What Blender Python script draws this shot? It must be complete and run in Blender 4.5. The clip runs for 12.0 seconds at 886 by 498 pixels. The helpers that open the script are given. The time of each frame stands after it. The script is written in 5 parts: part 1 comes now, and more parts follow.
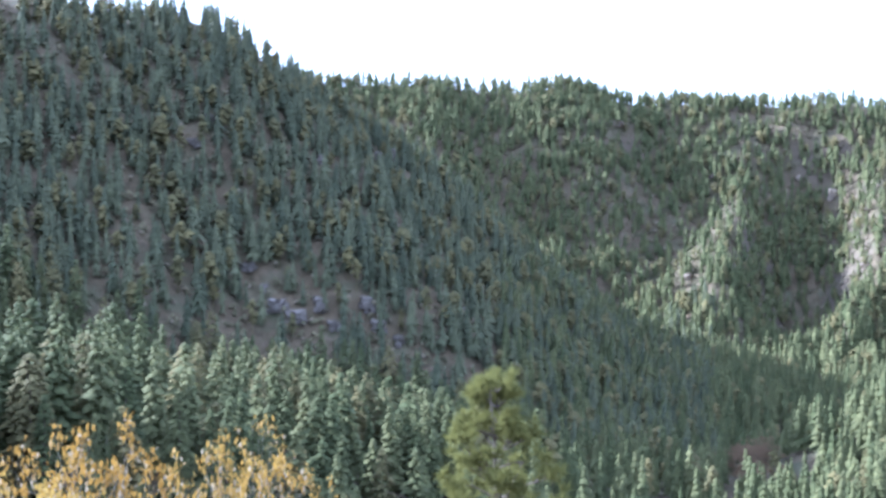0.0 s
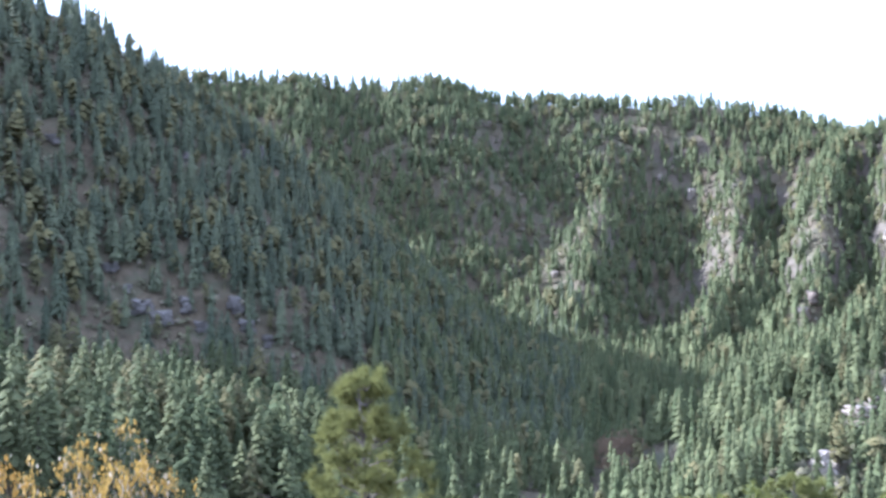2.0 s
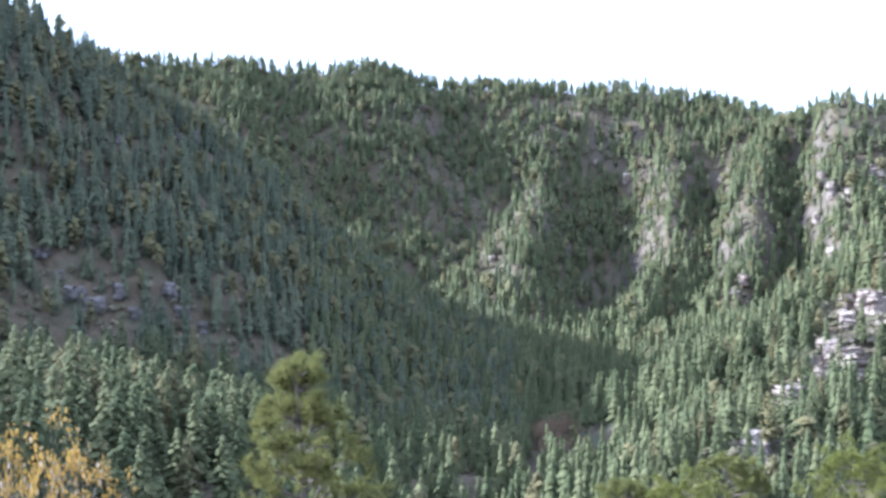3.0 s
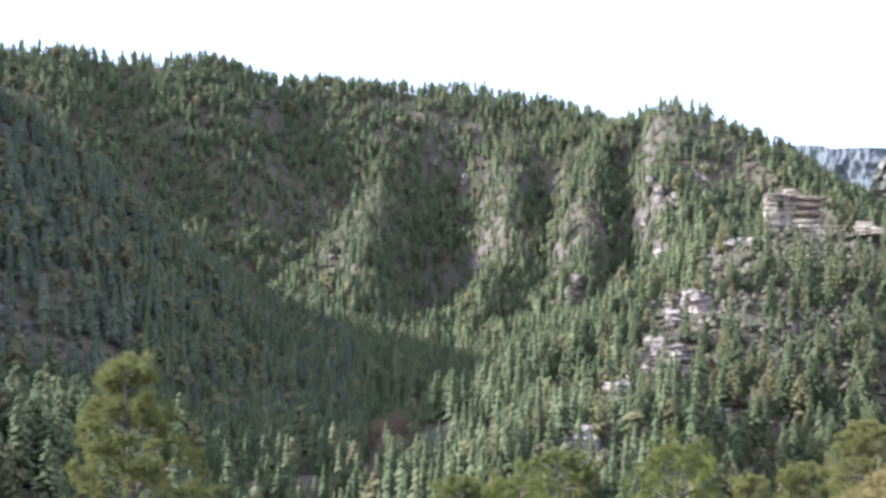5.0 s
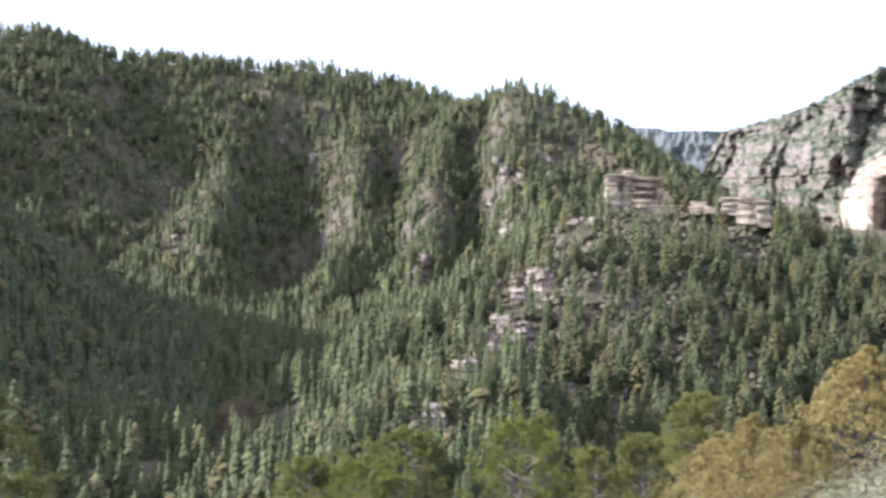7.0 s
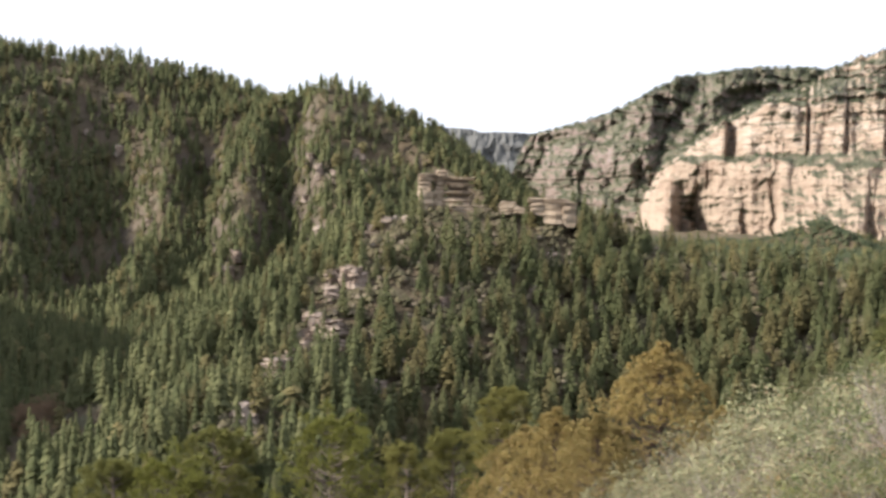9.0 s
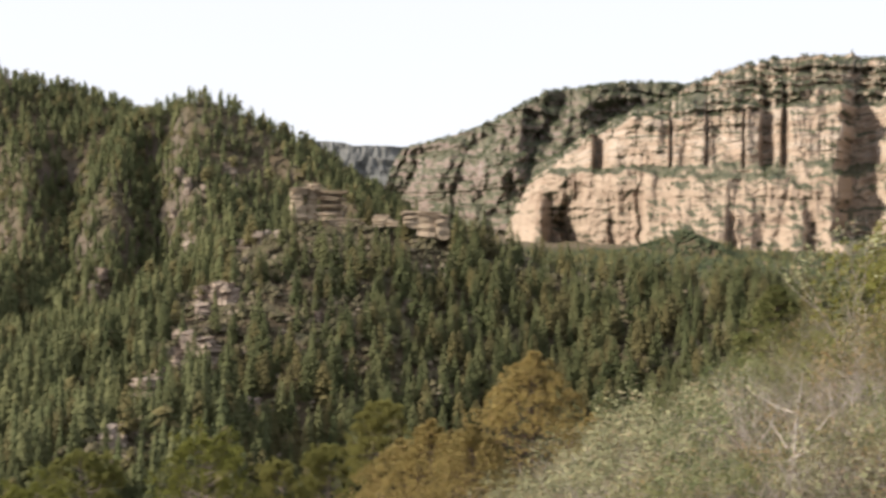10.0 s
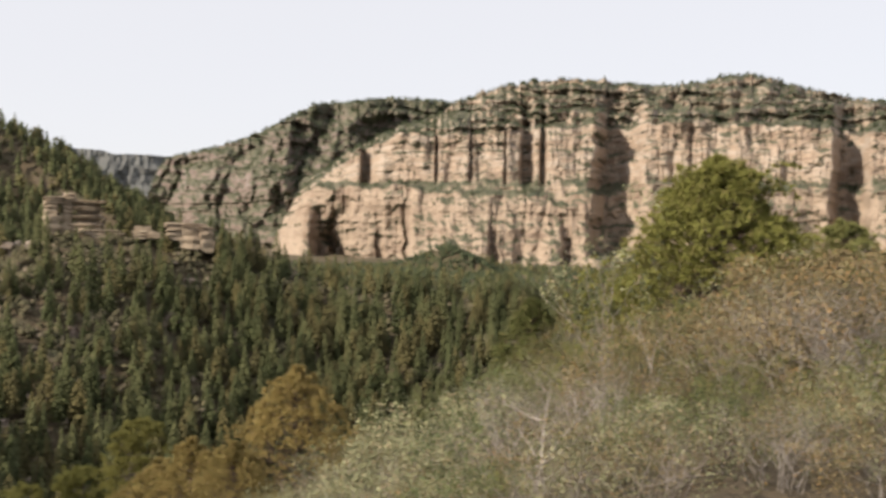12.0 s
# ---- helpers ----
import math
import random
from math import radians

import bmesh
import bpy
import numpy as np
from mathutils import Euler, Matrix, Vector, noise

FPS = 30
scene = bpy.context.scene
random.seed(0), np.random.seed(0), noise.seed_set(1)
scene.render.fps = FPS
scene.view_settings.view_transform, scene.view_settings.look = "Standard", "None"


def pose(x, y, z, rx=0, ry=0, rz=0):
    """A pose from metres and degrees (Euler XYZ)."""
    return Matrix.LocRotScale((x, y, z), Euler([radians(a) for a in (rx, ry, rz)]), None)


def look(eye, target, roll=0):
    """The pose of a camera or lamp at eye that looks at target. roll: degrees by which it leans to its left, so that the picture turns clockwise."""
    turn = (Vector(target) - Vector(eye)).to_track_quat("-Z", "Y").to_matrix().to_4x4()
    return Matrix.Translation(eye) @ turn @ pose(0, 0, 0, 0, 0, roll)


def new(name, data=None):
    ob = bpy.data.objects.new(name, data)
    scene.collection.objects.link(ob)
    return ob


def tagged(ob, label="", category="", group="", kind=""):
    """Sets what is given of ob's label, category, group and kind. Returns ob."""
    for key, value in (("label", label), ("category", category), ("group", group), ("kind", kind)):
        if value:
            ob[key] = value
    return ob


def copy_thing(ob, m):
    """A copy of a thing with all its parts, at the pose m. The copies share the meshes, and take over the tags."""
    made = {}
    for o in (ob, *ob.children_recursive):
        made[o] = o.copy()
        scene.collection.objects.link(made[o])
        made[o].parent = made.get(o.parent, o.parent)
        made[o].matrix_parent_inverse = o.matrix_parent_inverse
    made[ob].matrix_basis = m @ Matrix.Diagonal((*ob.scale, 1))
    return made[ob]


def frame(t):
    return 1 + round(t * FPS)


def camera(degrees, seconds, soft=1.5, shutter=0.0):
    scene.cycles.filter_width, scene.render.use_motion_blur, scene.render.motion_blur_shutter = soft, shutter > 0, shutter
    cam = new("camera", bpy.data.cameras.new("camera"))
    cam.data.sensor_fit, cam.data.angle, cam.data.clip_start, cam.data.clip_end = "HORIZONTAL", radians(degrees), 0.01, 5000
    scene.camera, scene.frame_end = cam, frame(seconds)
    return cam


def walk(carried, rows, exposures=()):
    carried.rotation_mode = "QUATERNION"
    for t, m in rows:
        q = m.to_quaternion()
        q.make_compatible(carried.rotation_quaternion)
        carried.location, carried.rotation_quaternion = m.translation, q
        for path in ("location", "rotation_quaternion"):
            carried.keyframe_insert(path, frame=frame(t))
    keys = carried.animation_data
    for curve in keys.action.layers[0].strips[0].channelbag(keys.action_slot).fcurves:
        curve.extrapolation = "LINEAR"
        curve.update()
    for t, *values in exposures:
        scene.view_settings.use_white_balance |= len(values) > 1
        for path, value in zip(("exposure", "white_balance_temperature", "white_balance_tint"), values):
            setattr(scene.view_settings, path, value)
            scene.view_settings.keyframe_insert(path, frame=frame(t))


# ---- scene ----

# ---- camera: a hand-held pan from one standing place on the hillside ----
EYE = 100.0          # height of the eye; the canyon floor lies near z = 10
ARM = 0.40           # the camera swings round the standing body at arm's length
cam = camera(44.06, 12.0, soft=3.2, shutter=0.5)
TURNS = [            # seconds, degrees to the right, up, roll
    (0.0, 0.00, 0.00, 0.00), (0.5, 1.93, 0.11, 0.17), (1.0, 3.90, 0.16, 0.21), (1.5, 5.25, 0.06, 0.36),
    (2.0, 6.78, -0.09, 0.22), (2.5, 8.43, -0.53, 0.48), (3.0, 10.04, -0.91, 0.37), (3.2, 10.72, -0.90, 0.18),
    (4.8, 17.51, -0.78, -0.16), (5.0, 18.42, -0.97, -0.23), (5.5, 20.37, -1.34, -0.28), (6.0, 21.82, -1.66, -0.31),
    (6.5, 23.13, -1.75, -0.11), (7.0, 26.35, -1.99, -0.23), (7.2, 27.40, -2.02, -0.30), (8.8, 35.03, -2.08, -0.92),
    (9.0, 36.09, -2.01, -1.07), (9.5, 39.12, -1.56, -0.76), (10.0, 42.68, -1.23, -0.44), (10.5, 46.31, -0.97, -0.88),
    (11.0, 49.29, -1.15, -1.18), (11.5, 51.74, -0.73, -0.94), (12.0, 54.79, -0.38, -0.96),
]
EXPOSURES = [(0.0, 2.42, 4530, 14), (3.0, 2.20, 4620, 14), (5.5, 1.90, 4880, 14), (7.0, 1.72, 5130, 14), (9.0, 1.14, 6000, 13), (12.0, 0.66, 6500, 12)]


def held(yaw, pitch, roll):
    x, y = ARM * math.sin(radians(yaw)), ARM * (math.cos(radians(yaw)) - 1)
    return pose(x, y, EYE, 90 + pitch, 0, -yaw) @ pose(0, 0, 0, 0, 0, -roll)


walk(cam, [(t, held(yaw, pitch, roll)) for t, yaw, pitch, roll in TURNS], EXPOSURES)

# ---- light: a hazy morning sky and one low sun over the wooded ridge ----
SUN_AZ, SUN_EL = -62.0, 28.0
world = bpy.data.worlds.new("sky")
scene.world = world
world.use_nodes = True
wn, wl = world.node_tree.nodes, world.node_tree.links
wn.clear()
sky = wn.new("ShaderNodeTexSky")
sky.sky_type, sky.sun_disc = "NISHITA", False
sky.sun_elevation, sky.sun_rotation = radians(SUN_EL), radians(SUN_AZ)
sky.altitude, sky.air_density, sky.dust_density, sky.ozone_density = 1600, 1.0, 3.0, 1.0
veil = wn.new("ShaderNodeMix")           # thin high cloud whitens the blue all over
veil.data_type = "RGBA"
veil.inputs["Factor"].default_value = 0.80
veil.inputs["B"].default_value = (8.5, 8.45, 8.55, 1)
back = wn.new("ShaderNodeBackground")
back.inputs["Strength"].default_value = 0.073
wout = wn.new("ShaderNodeOutputWorld")
wl.new(sky.outputs["Color"], veil.inputs["A"])
wl.new(veil.outputs["Result"], back.inputs["Color"])
wl.new(back.outputs["Background"], wout.inputs["Surface"])

sun = new("sun", bpy.data.lights.new("sun", "SUN"))
sun.data.energy, sun.data.angle, sun.data.color = 5.0, radians(0.6), (1.0, 0.89, 0.73)
SUN_DIR = Vector((math.sin(radians(SUN_AZ)) * math.cos(radians(SUN_EL)), math.cos(radians(SUN_AZ)) * math.cos(radians(SUN_EL)), math.sin(radians(SUN_EL))))
sun.matrix_world = look(SUN_DIR * 900, (0, 0, 0))

# ---- materials ----


def shader(name, rough=0.85):
    m = bpy.data.materials.new(name)
    m.use_nodes = True
    nt = m.node_tree
    b = nt.nodes["Principled BSDF"]
    b.inputs["Roughness"].default_value = rough
    b.inputs["Specular IOR Level"].default_value = 0.25
    return m, nt, b


def node(nt, kind, **values):
    n = nt.nodes.new(kind)
    for key, value in values.items():
        n.inputs[key].default_value = value
    return n


def noise_tex(nt, scale, detail=4.0, rough=0.6, stretch=None):
    n = node(nt, "ShaderNodeTexNoise", Scale=scale, Detail=detail, Roughness=rough)
    place = nt.nodes.new("ShaderNodeNewGeometry").outputs["Position"]
    if stretch:
        mp = node(nt, "ShaderNodeMapping", Scale=stretch)
        nt.links.new(place, mp.inputs["Vector"])
        place = mp.outputs["Vector"]
    nt.links.new(place, n.inputs["Vector"])
    return n.outputs["Fac"]


def ramp(nt, fac, stops):
    r = nt.nodes.new("ShaderNodeValToRGB")
    e = r.color_ramp.elements
    while len(e) < len(stops):
        e.new(0.5)
    for el, (p, c) in zip(e, stops):
        el.position, el.color = p, (*c, 1)
    nt.links.new(fac, r.inputs["Fac"])
    return r.outputs["Color"]


def mix(nt, fac, a, b, blend="MIX"):
    m = nt.nodes.new("ShaderNodeMix")
    m.data_type, m.blend_type = "RGBA", blend
    for value, key in ((fac, "Factor"), (a, "A"), (b, "B")):
        if isinstance(value, (int, float)):
            m.inputs[key].default_value = value
        elif isinstance(value, tuple):
            m.inputs[key].default_value = (*value, 1)
        else:
            nt.links.new(value, m.inputs[key])
    return m.outputs["Result"]


def bump(nt, b, fac, strength, distance):
    n = node(nt, "ShaderNodeBump", Strength=strength, Distance=distance)
    nt.links.new(fac, n.inputs["Height"])
    nt.links.new(n.outputs["Normal"], b.inputs["Normal"])


def steepness(nt, low, high):
    """0 on level ground, 1 on steep faces."""
    g = nt.nodes.new("ShaderNodeNewGeometry")
    s = nt.nodes.new("ShaderNodeSeparateXYZ")
    nt.links.new(g.outputs["Normal"], s.inputs[0])
    r = node(nt, "ShaderNodeMapRange")
    r.inputs["From Min"].default_value, r.inputs["From Max"].default_value = high, low
    nt.links.new(s.outputs["Z"], r.inputs["Value"])
    return r.outputs["Result"]


def foliage(name, dark, light, dry=None, through_light=0.0, rough=0.8, relief=0.0):
    """Leaves and needles: a tint for each plant, and one for each spray."""
    m, nt, b = shader(name, rough)
    at = nt.nodes.new("ShaderNodeAttribute")
    at.attribute_name = "tint"
    isl = nt.nodes.new("ShaderNodeNewGeometry").outputs["Random Per Island"]
    add = nt.nodes.new("ShaderNodeMath")
    add.operation = "ADD"
    nt.links.new(at.outputs["Fac"], add.inputs[0])
    nt.links.new(nt.nodes.new("ShaderNodeObjectInfo").outputs["Random"], add.inputs[1])
    own = nt.nodes.new("ShaderNodeMath")
    own.operation = "FRACT"
    nt.links.new(add.outputs[0], own.inputs[0])
    c = mix(nt, own.outputs[0], dark, light)
    shade = ramp(nt, isl, [(0.0, (0.88, 0.88, 0.89)), (0.6, (1.0, 1.0, 1.0)), (1.0, (1.12, 1.11, 1.07))])
    c = mix(nt, 1.0, c, shade, "MULTIPLY")
    if dry:
        c = mix(nt, ramp(nt, isl, [(0.80, (0, 0, 0)), (0.93, (1, 1, 1))]), c, dry)
    b.inputs["Specular IOR Level"].default_value = 0.06
    if relief:
        fine = noise_tex(nt, 1.0 / relief, 3, 0.65)
        c = mix(nt, 1.0, c, ramp(nt, fine, [(0.34, (0.80, 0.81, 0.82)), (0.52, (1.05, 1.05, 1.05)), (0.66, (1.35, 1.33, 1.25))]), "MULTIPLY")
        bump(nt, b, fine, 0.3, relief)
    nt.links.new(c, b.inputs["Base Color"])
    if through_light:
        tl = nt.nodes.new("ShaderNodeBsdfTranslucent")
        nt.links.new(c, tl.inputs["Color"])
        ms = nt.nodes.new("ShaderNodeMixShader")
        ms.inputs[0].default_value = through_light
        nt.links.new(b.outputs[0], ms.inputs[1])
        nt.links.new(tl.outputs[0], ms.inputs[2])
        nt.links.new(ms.outputs[0], nt.nodes["Material Output"].inputs["Surface"])
    return m


def ground_material():
    m, nt, b = shader("forest_floor", 0.95)
    c = ramp(nt, noise_tex(nt, 0.35, 6), [(0.3, (0.055, 0.042, 0.027)), (0.5, (0.095, 0.073, 0.045)), (0.7, (0.115, 0.088, 0.058))])
    green = ramp(nt, noise_tex(nt, 0.06, 5), [(0.48, (0, 0, 0)), (0.70, (1, 1, 1))])
    c = mix(nt, green, c, (0.075, 0.076, 0.045))
    grey = ramp(nt, noise_tex(nt, 0.11, 7, 0.7), [(0.55, (0, 0, 0)), (0.66, (1, 1, 1))])
    c = mix(nt, grey, c, (0.110, 0.086, 0.060))
    stone = ramp(nt, noise_tex(nt, 0.9, 5, 0.65, (1, 1, 2.5)), [(0.3, (0.06, 0.048, 0.036)), (0.6, (0.115, 0.092, 0.070)), (0.8, (0.17, 0.14, 0.108))])
    c = mix(nt, steepness(nt, 0.48, 0.62), c, stone)
    nt.links.new(c, b.inputs["Base Color"])
    bump(nt, b, noise_tex(nt, 1.6, 6), 0.8, 0.6)
    return m


def rock_material(name, light, warm, dark, layer=0.12):
    """Layered sandstone: beds, stains running down, and weathered varnish."""
    m, nt, b = shader(name, 0.9)
    beds = noise_tex(nt, layer, 6, 0.7, (0.12, 0.12, 1.0))
    c = ramp(nt, beds, [(0.30, dark), (0.45, warm), (0.58, light), (0.72, warm)])
    stains = noise_tex(nt, 0.05, 5, 0.65, (1.0, 1.0, 0.10))
    c = mix(nt, ramp(nt, stains, [(0.48, (0, 0, 0)), (0.68, (0.5, 0.5, 0.5))]), c, (dark[0] * 0.8, dark[1] * 0.68, dark[2] * 0.6))
    blot = noise_tex(nt, 0.018, 4, 0.6)
    c = mix(nt, ramp(nt, blot, [(0.42, (0, 0, 0)), (0.60, (0.8, 0.8, 0.8))]), c, light)
    nt.links.new(c, b.inputs["Base Color"])
    bump(nt, b, noise_tex(nt, layer * 4, 8, 0.7, (0.5, 0.5, 1.0)), 0.8, 0.25 / layer)
    return m, nt, b, c


def cliff_material(name, light, warm, dark):
    m, nt, b, low = rock_material(name, light, warm, dark, 0.09)
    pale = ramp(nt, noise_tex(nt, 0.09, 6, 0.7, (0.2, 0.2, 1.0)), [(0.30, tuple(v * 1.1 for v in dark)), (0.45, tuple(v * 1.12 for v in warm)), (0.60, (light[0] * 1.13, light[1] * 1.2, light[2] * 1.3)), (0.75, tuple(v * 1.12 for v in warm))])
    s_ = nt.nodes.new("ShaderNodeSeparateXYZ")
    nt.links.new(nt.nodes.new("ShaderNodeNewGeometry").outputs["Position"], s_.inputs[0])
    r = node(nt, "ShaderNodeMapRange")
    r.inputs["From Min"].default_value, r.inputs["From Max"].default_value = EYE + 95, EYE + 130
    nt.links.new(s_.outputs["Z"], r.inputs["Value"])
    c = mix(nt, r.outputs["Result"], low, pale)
    soil = ramp(nt, noise_tex(nt, 0.05, 6), [(0.35, (0.05, 0.058, 0.038)), (0.5, (0.085, 0.086, 0.055)), (0.70, (0.16, 0.13, 0.10))])
    flat = nt.nodes.new("ShaderNodeAttribute")      # bare rock against soil on ledges and slopes
    flat.attribute_name = "tint"
    flat = flat.outputs["Fac"]
    nt.links.new(mix(nt, flat, soil, c), b.inputs["Base Color"])
    return m


def bark_material(name, dark, light):
    m, nt, b = shader(name, 0.9)
    c = ramp(nt, noise_tex(nt, 6.0, 5, 0.6, (1, 1, 0.25)), [(0.35, dark), (0.65, light)])
    nt.links.new(c, b.inputs["Base Color"])
    bump(nt, b, noise_tex(nt, 18.0, 4, 0.6, (1, 1, 0.2)), 0.6, 0.02)
    return m


GROUND = ground_material()
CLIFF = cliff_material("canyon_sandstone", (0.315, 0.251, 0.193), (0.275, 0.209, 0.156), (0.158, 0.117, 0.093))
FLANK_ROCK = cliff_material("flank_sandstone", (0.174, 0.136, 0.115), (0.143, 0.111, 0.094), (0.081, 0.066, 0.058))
# cool grey in place of sandstone: the haze of distance is in this colour
MESA = rock_material("hazed_mesa_rock", (0.140, 0.143, 0.138), (0.118, 0.122, 0.118), (0.084, 0.088, 0.088), 0.05)[0]
ROCK = rock_material("ledge_rock", (0.297, 0.246, 0.202), (0.233, 0.182, 0.146), (0.098, 0.077, 0.062), 0.7)[0]
PALE_ROCK = rock_material("pale_tower_rock", (0.350, 0.286, 0.211), (0.287, 0.224, 0.160), (0.119, 0.090, 0.068), 0.7)[0]
# shaded copy of the ledge rock: the slope's shade is in its darker grey
SHADED_ROCK = rock_material("shade_toned_rock", (0.150, 0.132, 0.120), (0.120, 0.101, 0.089), (0.060, 0.052, 0.046), 0.7)[0]
FIR = foliage("fir_needles", (0.071, 0.083, 0.039), (0.124, 0.128, 0.061), None, 0.24, 0.8, 0.6)
# fir needles again, with the shaded slope's bluish haze mixed into their colour
HAZED_FIR = foliage("hazed_fir_needles", (0.075, 0.085, 0.055), (0.123, 0.129, 0.077), None, 0.24, 0.8, 0.6)
PONDEROSA = foliage("ponderosa_needles", (0.097, 0.090, 0.044), (0.142, 0.124, 0.057), None, 0.24, 0.8, 0.6)
PINE = foliage("pine_needles", (0.140, 0.143, 0.046), (0.225, 0.206, 0.067), None, 0.3)
LIME_PINE = foliage("lime_pine_needles", (0.128, 0.142, 0.035), (0.193, 0.190, 0.052), None, 0.3)
OAK_LEAF = foliage("autumn_oak_leaves", (0.26, 0.155, 0.035), (0.36, 0.26, 0.07), (0.34, 0.29, 0.21), 0.35)
RUST_JUNIPER = foliage("golden_juniper_sprays", (0.245, 0.200, 0.077), (0.310, 0.245, 0.094), (0.326, 0.228, 0.108), 0.25)
GREEN_JUNIPER = foliage("green_juniper_sprays", (0.132, 0.146, 0.038), (0.202, 0.200, 0.059), (0.232, 0.200, 0.082), 0.25)
MANZANITA = foliage("grey_green_leaves", (0.075, 0.085, 0.046), (0.33, 0.33, 0.19), (0.30, 0.23, 0.15), 0.15, 0.6)
SCRUB_OAK = foliage("scrub_oak_leaves", (0.075, 0.066, 0.034), (0.27, 0.215, 0.118), (0.27, 0.17, 0.08), 0.2)
OLIVE_LEAF = foliage("olive_leaves", (0.05, 0.065, 0.022), (0.205, 0.21, 0.078), (0.20, 0.175, 0.08), 0.2)
GREEN_LEAF = foliage("dark_green_leaves", (0.036, 0.058, 0.022), (0.135, 0.165, 0.070), (0.15, 0.14, 0.06), 0.2)
PINK_TWIG = foliage("pinkish_bare_twigs", (0.165, 0.114, 0.074), (0.233, 0.167, 0.109), None, 0.1)
BRUSH = foliage("brown_brush", (0.080, 0.077, 0.044), (0.150, 0.131, 0.080), (0.187, 0.157, 0.116), 0.15, 0.8, 0.5)
CLIFF_SHRUB = foliage("cliff_shrub_leaves", (0.044, 0.059, 0.035), (0.082, 0.091, 0.050), None, 0.15, 0.8, 1.5)
GREY_WOOD = bark_material("weathered_grey_wood", (0.15, 0.13, 0.112), (0.32, 0.285, 0.25))
DARK_WOOD = bark_material("dark_red_bark", (0.05, 0.035, 0.03), (0.14, 0.10, 0.08))
ASPHALT = shader("asphalt", 0.9)[0]
ASPHALT.node_tree.nodes["Principled BSDF"].inputs["Base Color"].default_value = (0.085, 0.085, 0.088, 1)
BARK = bark_material("grey_brown_bark", (0.06, 0.048, 0.04), (0.20, 0.165, 0.135))

# ---- numeric helpers ----


def lattice(ix, iy, iz):
    h = (ix.astype(np.int64) * 374761393 + iy.astype(np.int64) * 668265263 + iz.astype(np.int64) * 2147483647) & 0xFFFFFFFF
    h = ((h ^ (h >> 13)) * 1274126177) & 0xFFFFFFFF
    return ((h ^ (h >> 16)) & 0xFFFFFF) / float(0xFFFFFF) * 2 - 1


def value_noise(x, y, z):
    fx, fy, fz = np.floor(x), np.floor(y), np.floor(z)
    u, v, w = x - fx, y - fy, z - fz
    u, v, w = (a * a * a * (a * (a * 6 - 15) + 10) for a in (u, v, w))
    total = 0
    for i in (0, 1):
        for j in (0, 1):
            for k in (0, 1):
                total = total + lattice(fx + i, fy + j, fz + k) * (u if i else 1 - u) * (v if j else 1 - v) * (w if k else 1 - w)
    return total


def fbm(x, y, z=0.0, octaves=4, gain=0.5):
    x, y, z = np.broadcast_arrays(np.asarray(x, float), np.asarray(y, float), np.asarray(z, float))
    total, size = 0, 1.0
    for k in range(octaves):
        total = total + size * value_noise(x * 2 ** k + 17.3 * k, y * 2 ** k + 5.1 * k, z * 2 ** k - 3.7 * k)
        size *= gain
    return total


def smooth(a, b, x):
    t = np.clip((x - a) / (b - a), 0, 1)
    return t * t * (3 - 2 * t)


def bearing(az, dist, rise):
    """A place by compass bearing from the standing place, level distance, and degrees above eye level."""
    return (dist * math.sin(radians(az)), dist * math.cos(radians(az)), EYE + dist * math.tan(radians(rise)))


def mesh_np(name, verts, faces, materials, tint=None, smooth_shade=False, slots=None):
    """A mesh from numpy arrays; faces: one array of triangles or of quads."""
    me = bpy.data.meshes.new(name)
    n, k = faces.shape
    me.vertices.add(len(verts))
    me.vertices.foreach_set("co", np.ascontiguousarray(verts, np.float32).ravel())
    me.loops.add(n * k)
    me.loops.foreach_set("vertex_index", np.ascontiguousarray(faces, np.int32).ravel())
    me.polygons.add(n)
    me.polygons.foreach_set("loop_start", np.arange(0, n * k, k, dtype=np.int32))
    me.polygons.foreach_set("use_smooth", np.full(n, smooth_shade))
    for m in materials if isinstance(materials, (list, tuple)) else [materials]:
        me.materials.append(m)
    if slots is not None:
        me.polygons.foreach_set("material_index", slots.astype(np.int32))
    if tint is not None:
        me.attributes.new("tint", "FLOAT", "POINT").data.foreach_set("value", np.asarray(tint, np.float32))
    me.update(calc_edges=True)
    me.validate()
    return me


def grid_faces(rows, cols, wrap=False):
    r, c = np.meshgrid(np.arange(rows - 1), np.arange(cols if wrap else cols - 1), indexing="ij")
    a, b = r * cols + c, r * cols + (c + 1) % cols
    return np.stack([a, b, b + cols, a + cols], -1).reshape(-1, 4)


def part(name, me, parent, label=""):
    ob = new(name, me)
    ob.parent = parent
    return tagged(ob, label) if label else ob


# ---- the lie of the land: crests of ridges and spurs, with the fall to either side ----
# each: points along the crest, fall to its left, fall to its right, roundness of the crest
WOODED_RIDGE = ([bearing(*p) for p in ((-60, 470, 0), (-45, 520, 2.5), (-31, 570, 7.5), (-24.5, 605, 11.4), (-21, 625, 12.0), (-17.3, 640, 11.2), (-13.2, 655, 11.4), (-11.2, 670, 10.2), (-8.35, 690, 8.9),
                 (-4.84, 715, 6.4), (-2.5, 735, 4.2), (2.25, 745, 0.5), (6.4, 742, -2.5), (10.7, 728, -5.2), (13.6, 705, -7.3))], 0.75, 0.86, 6)
